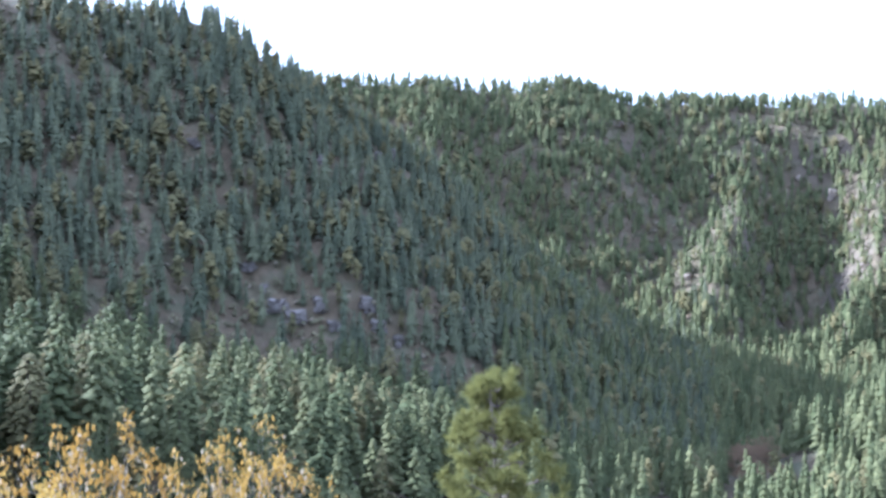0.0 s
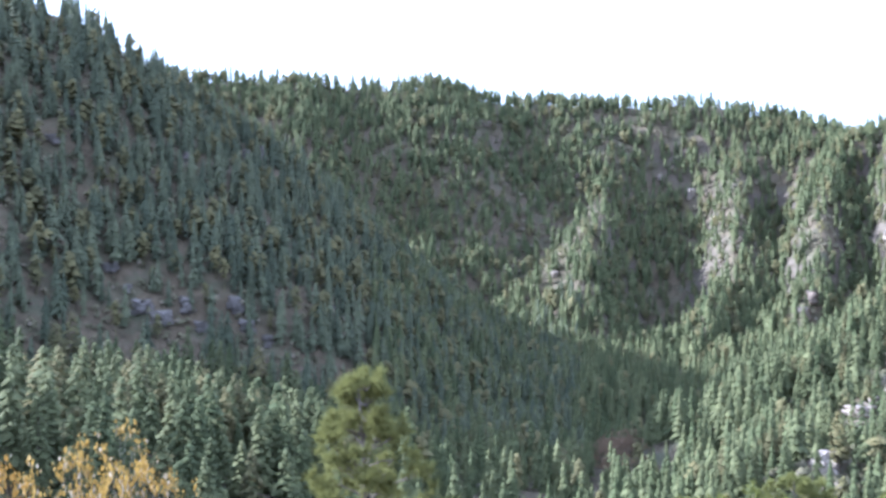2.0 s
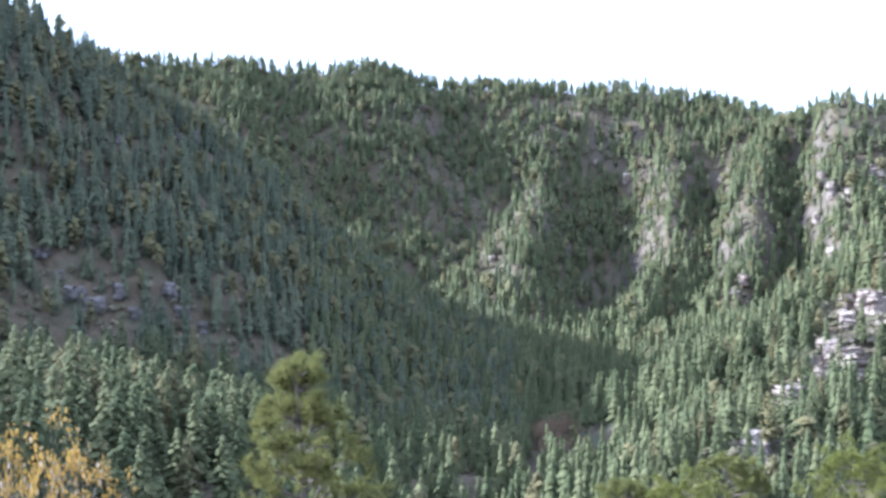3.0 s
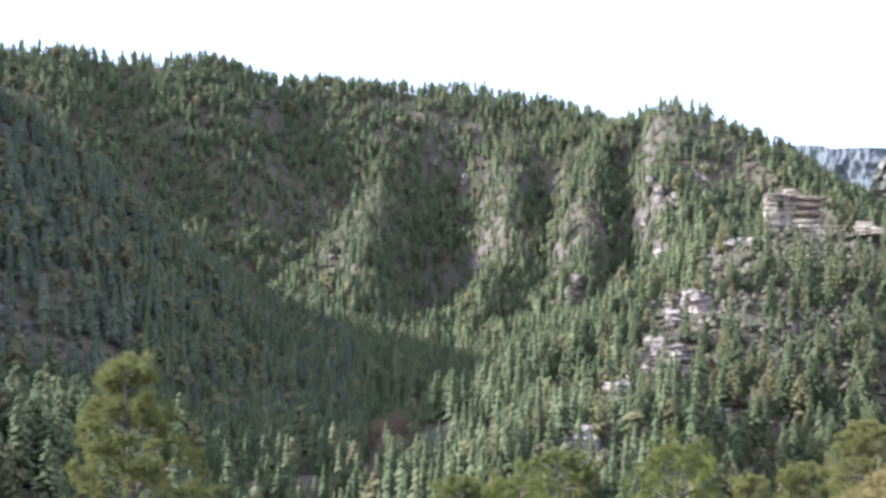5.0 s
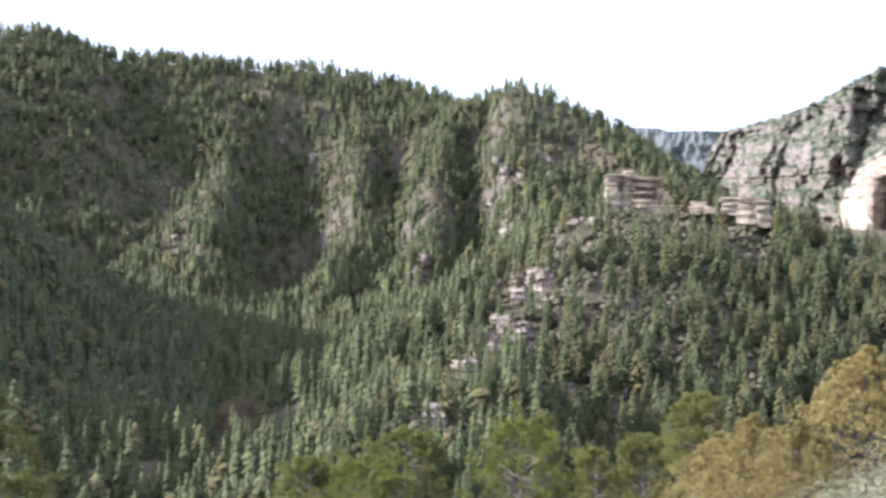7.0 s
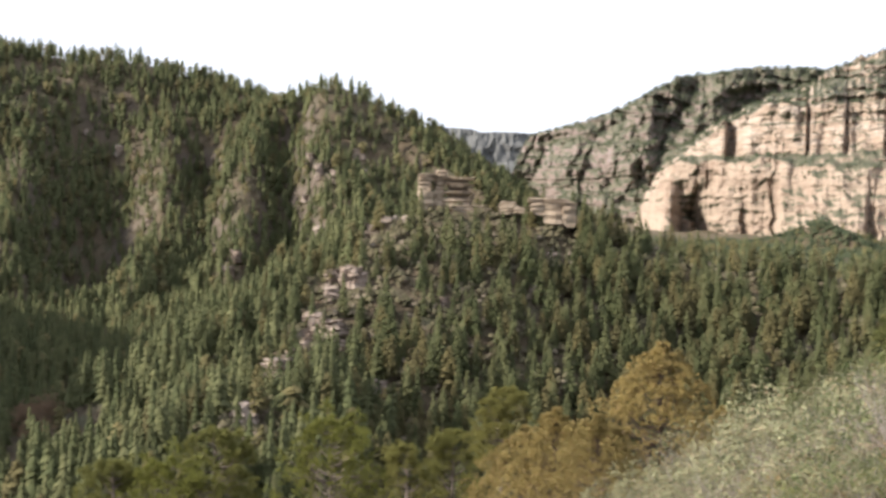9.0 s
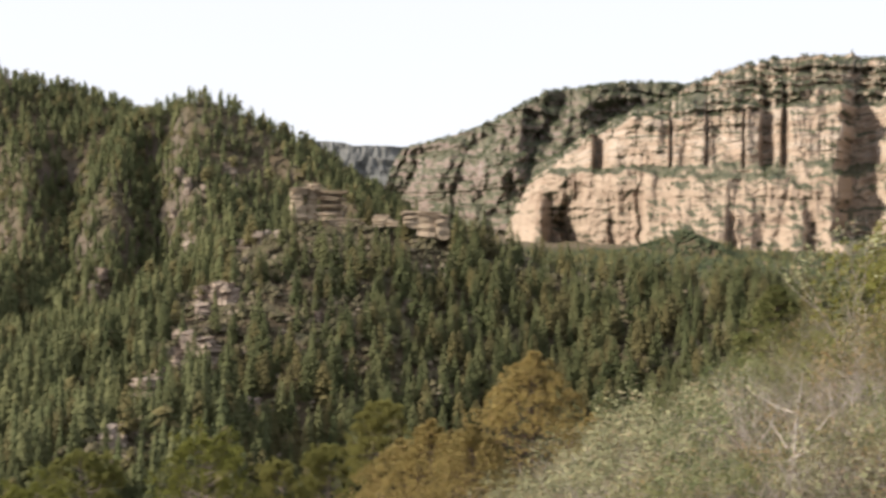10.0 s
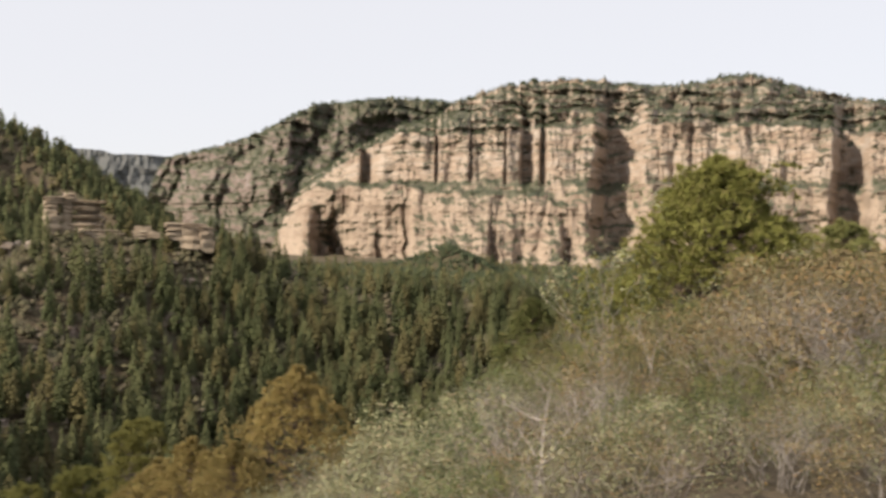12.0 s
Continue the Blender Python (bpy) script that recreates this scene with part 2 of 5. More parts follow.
BACK_RIDGE = ([bearing(*p) for p in ((-40, 1050, 7), (-25, 1050, 7.7), (-7, 1080, 8.45), (-1, 1080, 8.4), (1.2, 1090, 8.05), (3.6, 1090, 8.05), (6.2, 1100, 8.25), (10.8, 1120, 7.3), (16, 1120, 7.2), (20.2, 1100, 6.95),
               (23, 1080, 6.4), (25.8, 1050, 5.5), (27, 1040, 5.1), (28.5, 1000, 5.6))], 0.7, 0.80, 18)
DOME = ([bearing(*p) for p in ((28.7, 960, 5.4), (30.2, 930, 6.0), (31.5, 930, 5.6), (33, 930, 4.8), (36.1, 930, 2.9), (39.1, 920, 1.3), (43, 900, -1.2), (50, 880, -5))], 0.6, 0.80, 14)
# each: crest, fall on the shaded side, fall on the sunny side
SPURS = [([bearing(*p) for p in points], shady, sunny, 4) for points, shady, sunny in (
    (((-4, 1080, 8.2), (-3.6, 960, 4.0)), 1.0, 0.8),
    (((6.2, 1000, 4.4), (6.0, 850, -0.9)), 0.95, 0.75),
    (((15.2, 1000, 3.4), (14.9, 930, 1.9), (14.6, 840, -0.3), (14.2, 740, -3.8)), 1.25, 0.75),
    (((21.9, 1080, 6.2), (21.6, 930, 2.4), (21.3, 810, -1.4), (21.0, 740, -4.0)), 1.4, 1.1),
    (((25.9, 1045, 5.0), (25.7, 900, 2.1), (25.6, 790, -0.9), (25.4, 700, -4.7)), 1.5, 1.1),
    (((29.3, 930, 5.4), (28.7, 850, 3.3), (29.0, 760, 0.2), (29.4, 690, -3.0)), 0.55, 2.4))]
# ravines in the back ridge: line, depth, half width
RAVINES = [([bearing(az, d, 0)[:2] for az, d in line], depth, half) for line, depth, half in (
    (((27.4, 960), (27.3, 880), (27.5, 800), (28.0, 720)), 42, 30), (((18.4, 1020), (18.6, 900), (18.8, 800)), 34, 55), (((23.6, 960), (23.6, 860), (23.5, 770)), 24, 24), (((10.4, 1020), (10.2, 900)), 18, 40))]
ROCKY_SPUR = ([bearing(*p) for p in ((23.2, 262, -14.5), (24.9, 290, -12.6), (27.2, 335, -10.0), (28.4, 375, -8.2), (29.4, 410, -6.8), (30.1, 440, -4.9), (31.2, 455, -3.4), (32.6, 468, -2.0), (35, 480, -0.5), (36.4, 485, -0.2),
               (39, 490, -0.4), (42.5, 490, -1.0), (46, 490, -2.3), (50, 480, -2.9), (57, 460, -3.4), (64, 420, -4.4), (75, 340, -7))], 0.62, 0.55, 5)
LEFT_BENCH = ([bearing(*p) for p in ((-45, 190, -8), (-24, 225, -9.4), (-18, 240, -9.6), (-13, 265, -10.8), (-5, 290, -12.0), (3, 310, -12.8), (9, 330, -14.6))], 0.22, 0.8, 8)
KNOLL = ([bearing(*p) for p in ((51.8, 1620, -1.5), (54.8, 1500, -0.3), (55.9, 1470, -0.7), (56.5, 1440, -4))], 0.5, 1.6, 6)
HOME_HILL = ([(x, y, EYE + z) for x, y, z in ((-110, -70, -16), (-14, -8, -2.4), (0, -1, -1.75), (12, 3, -2.1), (28, 11, -2.9), (60, 22, -6.5), (110, 35, -19), (190, 40, -48))], 0.62, 0.15, 3)
RIDGES = [WOODED_RIDGE, BACK_RIDGE, DOME, *SPURS, ROCKY_SPUR, LEFT_BENCH, KNOLL, HOME_HILL]


def ridge_height(x, y, ridge):
    points, fall_left, fall_right, round_ = ridge
    best = np.full(np.shape(x), -1e4)
    for (ax, ay, az), (bx, by, bz) in zip(points, points[1:]):
        dx, dy = bx - ax, by - ay
        length = math.hypot(dx, dy)
        t = np.clip(((x - ax) * dx + (y - ay) * dy) / length ** 2, 0, 1)
        off = np.hypot(x - ax - t * dx, y - ay - t * dy)
        side = ((x - ax) * dy - (y - ay) * dx) / length
        blend = smooth(-6, 6, side)
        fall = fall_left + (fall_right - fall_left) * blend
        best = np.maximum(best, az + t * (bz - az) - fall * (np.sqrt(off * off + round_ * round_) - round_))
    return best


ROAD_LINE = [bearing(*p)[:2] for p in ((8, 430, 0), (12.2, 452, 0), (14.0, 488, 0), (16.8, 516, 0), (18.6, 534, 0))]


def segment_distance(x, y, line):
    best = np.full(np.shape(x), 1e9)
    for (ax, ay), (bx, by) in zip(line, line[1:]):
        dx, dy = bx - ax, by - ay
        t = np.clip(((x - ax) * dx + (y - ay) * dy) / (dx * dx + dy * dy), 0, 1)
        best = np.minimum(best, np.hypot(x - ax - t * dx, y - ay - t * dy))
    return best


def height(x, y):
    """Height of the ground at places x, y."""
    x, y = np.asarray(x, float), np.asarray(y, float)
    dist = np.hypot(x, y)
    far = smooth(60, 250, dist)
    wx = x + far * 9 * fbm(x / 90, y / 90, 3.3, 3)
    wy = y + far * 9 * fbm(x / 90, y / 90, 9.1, 3)
    z = EYE - 90 + 0.085 * np.clip(dist - 520, 0, 420) + 0.02 * np.maximum(dist - 940, 0) + 0 * x
    k = 5.0
    for ridge in RIDGES:
        h = ridge_height(wx, wy, ridge)
        gap = np.clip(0.5 + 0.5 * (h - z) / k, 0, 1)
        z = z + (h - z) * gap + k * gap * (1 - gap) * smooth(25, 120, dist)
    for line, depth, half in RAVINES:
        z = z - depth * smooth(half, 0, segment_distance(wx, wy, line))
    lane = segment_distance(x, y, ROAD_LINE)
    z = z + (EYE - 92 - z) * smooth(16, 5, lane)
    far = far * smooth(4, 24, lane)
    rough = far * (3.2 * fbm(x / 45, y / 45, 1.0, 4) + 1.2 * fbm(x / 9, y / 9, 2.0, 2))
    return z + rough + (1 - far) * 0.22 * fbm(x / 2.5, y / 2.5, 4.0, 3)


def terrain():
    az = np.radians(np.concatenate([np.arange(-42, 92, 0.3), np.arange(92, 318, 3.0)]))
    rad = np.concatenate([[0.3], np.geomspace(1.5, 60, 50), np.arange(64, 1300, 6.0), np.arange(1310, 2100, 16.0), np.arange(2150, 4900, 120.0)])
    R, A = np.meshgrid(rad, az, indexing="ij")
    X, Y = R * np.sin(A), R * np.cos(A)
    V = np.stack([X, Y, height(X, Y)], -1).reshape(-1, 3)
    ob = new("ground", mesh_np("ground", V, grid_faces(len(rad), len(az), True)[:, ::-1], GROUND, None, True))
    return tagged(ob, "brown forest floor of needle litter, soil and ledges on steep canyon slopes", "ground", kind="structure")


terrain()

# ---- canyon walls ----


def curve(pairs, x):
    p = np.array(pairs, float)
    return np.interp(x, p[:, 0], p[:, 1])


def soft_curve(pairs, x, w=0.5):
    return (curve(pairs, x - w) + 2 * curve(pairs, x) + curve(pairs, x + w)) / 4


# bays and slots in the wall: bearing, half width, depth in metres, lowest and highest rise in degrees
BAYS = ((49.4, 0.80, 130, -3, 3.6), (51.5, 0.26, 40, -3, 2.3), (53.0, 0.30, 50, -3, 3.3), (59.1, 0.34, 60, 3.2, 7), (59.95, 0.18, 40, 3.2, 7), (63.9, 1.25, 150, -0.5, 7.2),
        (56.2, 0.12, 24, 3.2, 7), (57.5, 0.32, 50, -3, 2.4), (61.2, 0.3, 55, -3, 2.8), (67.5, 0.14, 16, 3, 7), (75.2, 0.85, 130, -1, 6.6), (79, 0.6, 90, -2, 6.5), (50.75, 0.28, 60, 3, 7), (54.4, 0.12, 30, 3.2, 7), (58.0, 0.1, 20, 3.2, 7))


def bare_rock(V, run, Z0, high, low):
    """Bare rock where the face is steep, soil and scrub where it is not."""
    n = np.cross(np.gradient(V, axis=1), np.gradient(V, axis=0))
    level = np.abs(n[..., 2]) / (np.linalg.norm(n, axis=-1) + 1e-9)
    return smooth(high, low, level + 0.14 * fbm(run / 20, Z0 / 20, 3.9, 3))


def canyon_wall():
    az = np.arange(45.6, 86, 0.048)
    rows = np.concatenate([np.linspace(0, 1, 14), np.linspace(1.02, 2, 56), np.linspace(2.1, 3, 9), np.linspace(3.02, 4, 58), np.linspace(4.03, 5, 36), np.linspace(5.3, 6, 4)])
    U, A = np.meshgrid(rows, az, indexing="ij")
    base = soft_curve(((45, 2400), (46.2, 2250), (47, 2180), (48, 2110), (50, 2010), (52, 1950), (56, 1880), (62, 1830), (70, 1800), (90, 1740)), A, 0.3)
    top = soft_curve(((45, -2.2), (45.7, -1.2), (46.4, 0.9), (47.2, 2.4), (48, 3.3), (49.5, 4.4), (50.4, 5.0), (52.2, 5.8), (54, 6.4), (55.5, 7.3), (57, 7.9), (58.95, 8.25), (60.7, 8.45), (62.75, 8.45), (65, 8.2), (66.8, 8.1), (69, 8.55), (70.4, 8.6), (73.4, 7.8), (76, 7.2), (82, 6.8), (90, 6.5)), A, 0.3)
    wiggle = 0.16 * fbm(A / 0.7, 0.3, 0, 3)
    rim = np.minimum(soft_curve(((45, 6), (48, 3.05), (49.5, 4.0), (50.4, 4.75), (52.2, 5.45), (54, 5.5), (57, 5.75), (62.8, 6.3), (70, 6.25), (76.7, 5.7), (90, 5)), A, 0.3), top - 0.25) + wiggle
    bench = np.minimum(curve(((45, 3.1), (50, 3.05), (54, 3.1), (57, 3.3), (63, 3.35), (90, 3.35)), A), rim - 0.12) + 0.06 * fbm(A / 0.5, 1.3, 0, 3)
    brow = np.minimum(soft_curve(((45, 2.6), (52.5, 2.85), (54.5, 2.55), (56.5, 2.35), (58.5, 2.5), (60.5, 2.2), (62.5, 2.85), (90, 2.85)), A, 0.3), bench - 0.1) + 0.9 * wiggle
    levels = [np.full_like(A, -5.0), np.minimum(-1.6, brow - 0.15), brow, bench, rim, top + 0.10 * fbm(A / 0.3, 7.7, 0, 3) + 0.06 * fbm(A / 0.09, 2.7, 0, 2), top - 0.2]
    setbacks = [-260 + 0 * A, 0 * A, 26 + 0 * A, 66 + 0 * A, 84 + 0 * A, 330 + 0 * A, 1100 + 0 * A]
    idx = np.clip(U.astype(int), 0, 5)
    f = U - idx
    rise, back_ = np.zeros_like(A), np.zeros_like(A)
    for k in range(6):
        pick = idx == k
        rise = np.where(pick, levels[k] + (levels[k + 1] - levels[k]) * f, rise)
        back_ = np.where(pick, setbacks[k] + (setbacks[k + 1] - setbacks[k]) * f, back_)
    Z0 = (base + back_) * np.tan(np.radians(rise))
    run = A * 32.0
    for c, half, depth, low, high in BAYS:
        t = np.clip((rise - low) / (min(high, 6.5) - low), 0, 1)
        low_tier = high < 6
        width = half * ((1.35 - 0.75 * t) if low_tier else (1.15 - 0.25 * t)) * (1 + (0.30 if low_tier else 0.08) * fbm(rise / 0.5, c, 0, 3))
        off = A - c - (0.30 if low_tier else 0.10) * half * fbm(rise / 0.8, c * 3, 0, 3) + (0.55 * half * (t - 0.5) if low_tier else 0)
        inside = smooth(width * 1.2, width * 0.6, np.abs(off)) * (1 - 0.45 * smooth(-0.2, 1.0, off / width))
        upper = 1 - smooth(0.15, 1.0, t + 0.12 * fbm(A / 0.25, c, 0, 2)) if low_tier else smooth(2.4, 0.1, rise - rim)
        back_ = back_ + 0.7 * depth * inside * smooth(low - 0.3, low + 0.1, rise) * upper
    lower, upper = smooth(0.95, 1.05, U) * smooth(2.9, 2.05, U), smooth(2.5, 3.05, U) * smooth(4.6, 4.0, U)
    sheer = lower + upper
    tier = np.where(U < 2.5, 0.0, 37.0)
    # great buttresses that spread towards the foot of the lower tier
    spread = lower * np.where(U < 2, 1 - f, 0.0) ** 1.3 * (95 + 90 * smooth(50, 48, A)) * np.clip(fbm(run / 75, 0.4, 5.5, 3) + 0.15, -0.3, 1)
    crack = (1 - np.abs(fbm(run / 58 + tier, Z0 / 150, 3, 3))) ** 5
    column = (1 - np.abs(fbm(run / 9.5 + tier + 0.3 * fbm(Z0 / 30, run / 60, 2, 2), Z0 / 110, 8, 2))) ** 2
    flute = (22 + 60 * smooth(50, 48, A)) * fbm(run / 85 + tier, Z0 / 240, 3.5, 3) + 7 * crack + (4.0 * upper + 2 * lower) * column + 4 * fbm(run / 22, Z0 / 70, 4.5, 3)
    bed = 2.0 * fbm(Z0 / 6, run / 260, 5, 3) + 2.4 * np.tanh(4 * fbm(Z0 / 19, run / 420, 6, 2))
    pits = 2.5 * np.clip(fbm(run / 14, Z0 / 8, 12.5, 3) - 0.12, 0, 1)
    crown_ = smooth(3.97, 4.1, U) * smooth(5.05, 4.9, U)
    steps_ = crown_ * 17 * np.tanh(3.5 * fbm(rise / 0.26 + 0.4 * fbm(run / 60, 1, 1, 2), run / 190, 4.4, 3))
    knobs = crown_ * 30 * fbm(run / 30, Z0 / 36, 6.6, 4)
    blocks = 1.8 * lattice(np.floor(run / 13 + fbm(run / 40, Z0 / 40, 2, 2)), np.floor(Z0 / 10 + 0.6 * fbm(run / 60, Z0 / 50, 9, 2)), np.zeros_like(run)) * sheer
    Dd = base + back_ - spread + blocks + sheer * (flute - bed + pits) + steps_ + knobs + 3 * fbm(run / 14, Z0 / 14, 1, 3)
    X, Y = Dd * np.sin(np.radians(A)), Dd * np.cos(np.radians(A))
    V = np.stack([X, Y, EYE + Z0 + 2.5 * fbm(run / 10, Z0 / 10, 11, 2)], -1)
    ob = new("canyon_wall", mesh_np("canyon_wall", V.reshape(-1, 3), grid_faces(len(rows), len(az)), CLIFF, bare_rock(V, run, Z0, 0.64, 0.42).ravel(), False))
    tagged(ob, "buff and pink sandstone canyon wall in two sheer tiers with shrubby benches", "cliff", kind="structure")
    return V


def canyon_side():
    """The farther flank: a steep scrub-grown mountain with slanting rock ribs and shaded gullies."""
    az = np.arange(37.4, 58, 0.05)
    rows = np.concatenate([np.linspace(0, 0.25, 8), np.linspace(0.26, 1, 120), np.linspace(1.1, 1.5, 4)])
    U, A = np.meshgrid(rows, az, indexing="ij")
    top = soft_curve(((36, -1), (39.2, 0.3), (39.8, 2.6), (40.2, 3.6), (40.67, 4.0), (42.9, 4.6), (44.6, 5.15), (46.4, 6.1), (48.06, 7.0), (50.4, 7.2), (51.87, 7.42), (54.5, 7.3), (58, 7)), A, 0.25)
    rise = np.where(U <= 1, -4 + (np.maximum(top, -2) + 4 + 0.06 * fbm(A / 0.2, 3, 0, 3)) * np.minimum(U, 1), top - 0.3 * (U - 1))
    base = soft_curve(((36, 3500), (39.5, 3150), (43, 2750), (46, 2520), (50, 2450), (58, 2400)), A, 0.4)
    run = A * 44.0
    Z0 = base * np.tan(np.radians(rise))
    slant = A - 0.4 * rise + 0.5 * fbm(A / 1.6, rise / 1.6, 2.2, 3)
    p = np.mod((slant - 41.8) / 2.9, 1)
    saw = np.where(p < 0.42, p / 0.42, 1 - (p - 0.42) / 0.58)
    fine = np.mod((slant + 0.3 * fbm(A / 0.5, rise / 0.5, 7, 2)) / 0.83, 1)
    saw2 = np.where(fine < 0.4, fine / 0.4, 1 - (fine - 0.4) / 0.6)
    scarp = np.tanh(4 * fbm(rise / 0.55 + 0.5 * fbm(run / 120, Z0 / 120, 1, 2), run / 260, 3.4, 3))
    Dd = base + 1.25 * np.maximum(Z0, -150) + 62 * saw + 16 * saw2 + 15 * scarp + 34 * fbm(run / 60, Z0 / 75, 9, 4) + 13 * fbm(run / 16, Z0 / 16, 4, 3) + np.maximum(U - 1, 0) * 1500
    Dd = Dd - 22 * np.clip(fbm(run / 26, Z0 / 40, 14, 3), 0, 1)
    V = np.stack([Dd * np.sin(np.radians(A)), Dd * np.cos(np.radians(A)), EYE + Dd * np.tan(np.radians(rise))], -1)
    bare = bare_rock(V, run, Z0, 0.50, 0.26) * (1 - 0.75 * smooth(0.9, 0.99, U) * smooth(46, 48, A))
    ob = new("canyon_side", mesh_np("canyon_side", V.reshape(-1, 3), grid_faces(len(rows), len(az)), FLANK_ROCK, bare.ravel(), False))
    tagged(ob, "steep scrub-covered mountain flank with slanting grey-buff rock ribs", "cliff", kind="structure")
    return V


WALL = canyon_wall()
FLANK = canyon_side()


def far_mesa():
    az = np.arange(22, 41.5, 0.06)
    rows = np.concatenate([np.linspace(0, 1, 10), np.linspace(1.05, 2, 26), np.linspace(2.3, 3, 4)])
    U, A = np.meshgrid(rows, az, indexing="ij")
    idx = np.clip(U.astype(int), 0, 2)
    f = U - idx
    top = 4.42 + 0.03 * fbm(A / 0.5, 1, 0, 3) - 0.25 * smooth(36.5, 38.5, A)
    rise = np.choose(idx, [-2 + f * 4.6, 2.6 + f * (top - 2.6), top + 0 * f])
    back_ = np.choose(idx, [-500 + 500 * f, 60 * f, 60 + 400 * f])
    Dd = 4250 + back_ + 45 * np.abs(fbm(A / 1.1, rise / 2, 2, 4)) * smooth(0, 2.4, rise)
    V = np.stack([Dd * np.sin(np.radians(A)), Dd * np.cos(np.radians(A)), EYE + 4250 * np.tan(np.radians(rise))], -1)
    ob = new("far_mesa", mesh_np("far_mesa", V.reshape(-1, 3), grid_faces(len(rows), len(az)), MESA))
    tagged(ob, "flat-topped mesa at the far end of the canyon, distance haze put into its grey colour", "mesa", kind="structure")


far_mesa()

# ---- plant building ----


def conifer_shape(rng, tiers, width, start=0.1, sides=7, taper=0.9, droop=0.55, ragged=0.25):
    """A conifer crown one metre tall: ragged skirts of drooping sprays, one above the other, up to a slender tip."""
    V, F = [], []
    lean = (rng.gauss(0, 0.015), rng.gauss(0, 0.015))
    gap = rng.random() * 6.283
    for i in range(tiers):
        q = i / tiers
        z = start + (1 - start) * q
        step = (1 - start) / tiers
        reach = width * (0.04 + 0.96 * (1 - q) ** taper) * (0.72 + 0.28 * min(1, q / 0.18)) * (1 + ragged * rng.gauss(0, 0.45))
        cx, cy = lean[0] * q + reach * rng.gauss(0, 0.10), lean[1] * q + reach * rng.gauss(0, 0.10)
        apex = min(1.0, z + step * (1.35 + 0.5 * rng.random()))
        n = len(V)
        V.append((cx * 0.5, cy * 0.5, apex))
        a0 = rng.random() * 6.283
        for k in range(2 * sides):
            a = a0 + (k + rng.gauss(0, 0.22)) * math.pi / sides
            r = reach * (1 + ragged * rng.gauss(0, 0.8) + 0.14 * math.sin(a - gap)) if k % 2 == 0 else reach * (0.50 + 0.18 * rng.random())
            r = max(r, reach * 0.3)
            fall = droop * r if k % 2 == 0 else 0.25 * droop * r
            V.append((cx + math.cos(a) * r, cy + math.sin(a) * r, z + 0.25 * step - fall * (0.6 + 0.6 * rng.random()) + 0.3 * step * rng.random()))
        F += [(n, n + 1 + k, n + 1 + (k + 1) % (2 * sides)) for k in range(2 * sides)]
    n = len(V)
    V += [(lean[0], lean[1], 1.0), (lean[0] + 0.02, lean[1], 0.88), (lean[0] - 0.012, lean[1] + 0.018, 0.88), (lean[0] - 0.012, lean[1] - 0.018, 0.88)]
    F += [(n, n + 1, n + 2), (n, n + 2, n + 3), (n, n + 3, n + 1)]
    return np.array(V), np.array(F)


def spray_crown(rng, sprays, width, start, taper, sides=5, size=1.0):
    """A fir crown one metre tall made of many small drooping boughs round the stem, with gaps between them."""
    V, F = [], []
    lean = (rng.gauss(0, 0.015), rng.gauss(0, 0.015))
    for i in range(sprays):
        q = ((i + rng.random()) / sprays) ** 1.15
        z = start + (0.97 - start) * q
        reach = width * (0.07 + 0.93 * (1 - q) ** taper) * (0.75 + 0.25 * min(1, q / 0.15))
        a = i * 2.399963 + rng.gauss(0, 0.3)
        r = reach * (0.35 + 0.75 * math.sqrt(rng.random()))
        c = np.array((lean[0] * q + math.cos(a) * r, lean[1] * q + math.sin(a) * r, z - 0.35 * r))
        out = np.array((math.cos(a), math.sin(a), 0.0))
        w = size * (0.016 + 0.26 * reach) * (0.7 + 0.6 * rng.random())
        n = len(V)
        V.append(c + np.array((0, 0, 0.55 * w)) - out * 0.45 * w)
        for j in range(sides):
            b = a + (j + 0.5 * rng.random()) * 6.283 / sides
            ww = w * (0.6 + 0.7 * rng.random())
            along = math.cos(b - a)
            V.append(c + np.array((math.cos(b) * ww, math.sin(b) * ww, -0.45 * w * max(0, along) - 0.4 * w * rng.random())))
        F += [(n, n + 1 + j, n + 1 + (j + 1) % sides) for j in range(sides)]
    return np.array(V), np.array(F)


def clump_shape(rng, clumps, width, start, sides=6, stem=False):
    """A rounder pine crown one metre tall: lumpy domes of needles with gaps between them, on a bare stem."""
    V, F = [], []
    for i in range(clumps):
        q = (i + 0.6 * rng.random()) / clumps
        zz = start + (0.93 - start) * q
        full = 0.55 + 0.45 * min(1, q / 0.3) if q < 0.5 else max(0.22, 1 - ((q - 0.5) / 0.58) ** 1.6)
        reach = width * full * (0.15 + 0.6 * rng.random())
        a = i * 2.399963 + rng.random()
        c = np.array((math.cos(a) * reach, math.sin(a) * reach, zz))
        r = width * (0.42 + 0.25 * rng.random()) * (0.55 + 0.45 * full)
        n = len(V)
        ring = []
        for k in range(sides):
            b = a + k * 6.283 / sides
            rr = r * (0.65 + 0.7 * rng.random())
            ring.append(c + np.array((math.cos(b) * rr, math.sin(b) * rr, -r * 0.55 * rng.random())))
        V += [c + np.array((rng.gauss(0, r * 0.2), rng.gauss(0, r * 0.2), r * (0.6 + 0.5 * rng.random())))] + ring
        F += [(n, n + 1 + k, n + 1 + (k + 1) % sides) for k in range(sides)]
    if stem:
        n = len(V)
        V += [np.array(v) for v in ((0.016, 0, 0), (-0.008, 0.014, 0), (-0.008, -0.014, 0), (0, 0, 0.9))]
        F += [(n, n + 1, n + 3), (n + 1, n + 2, n + 3), (n + 2, n, n + 3)]
    return np.array(V), np.array(F)


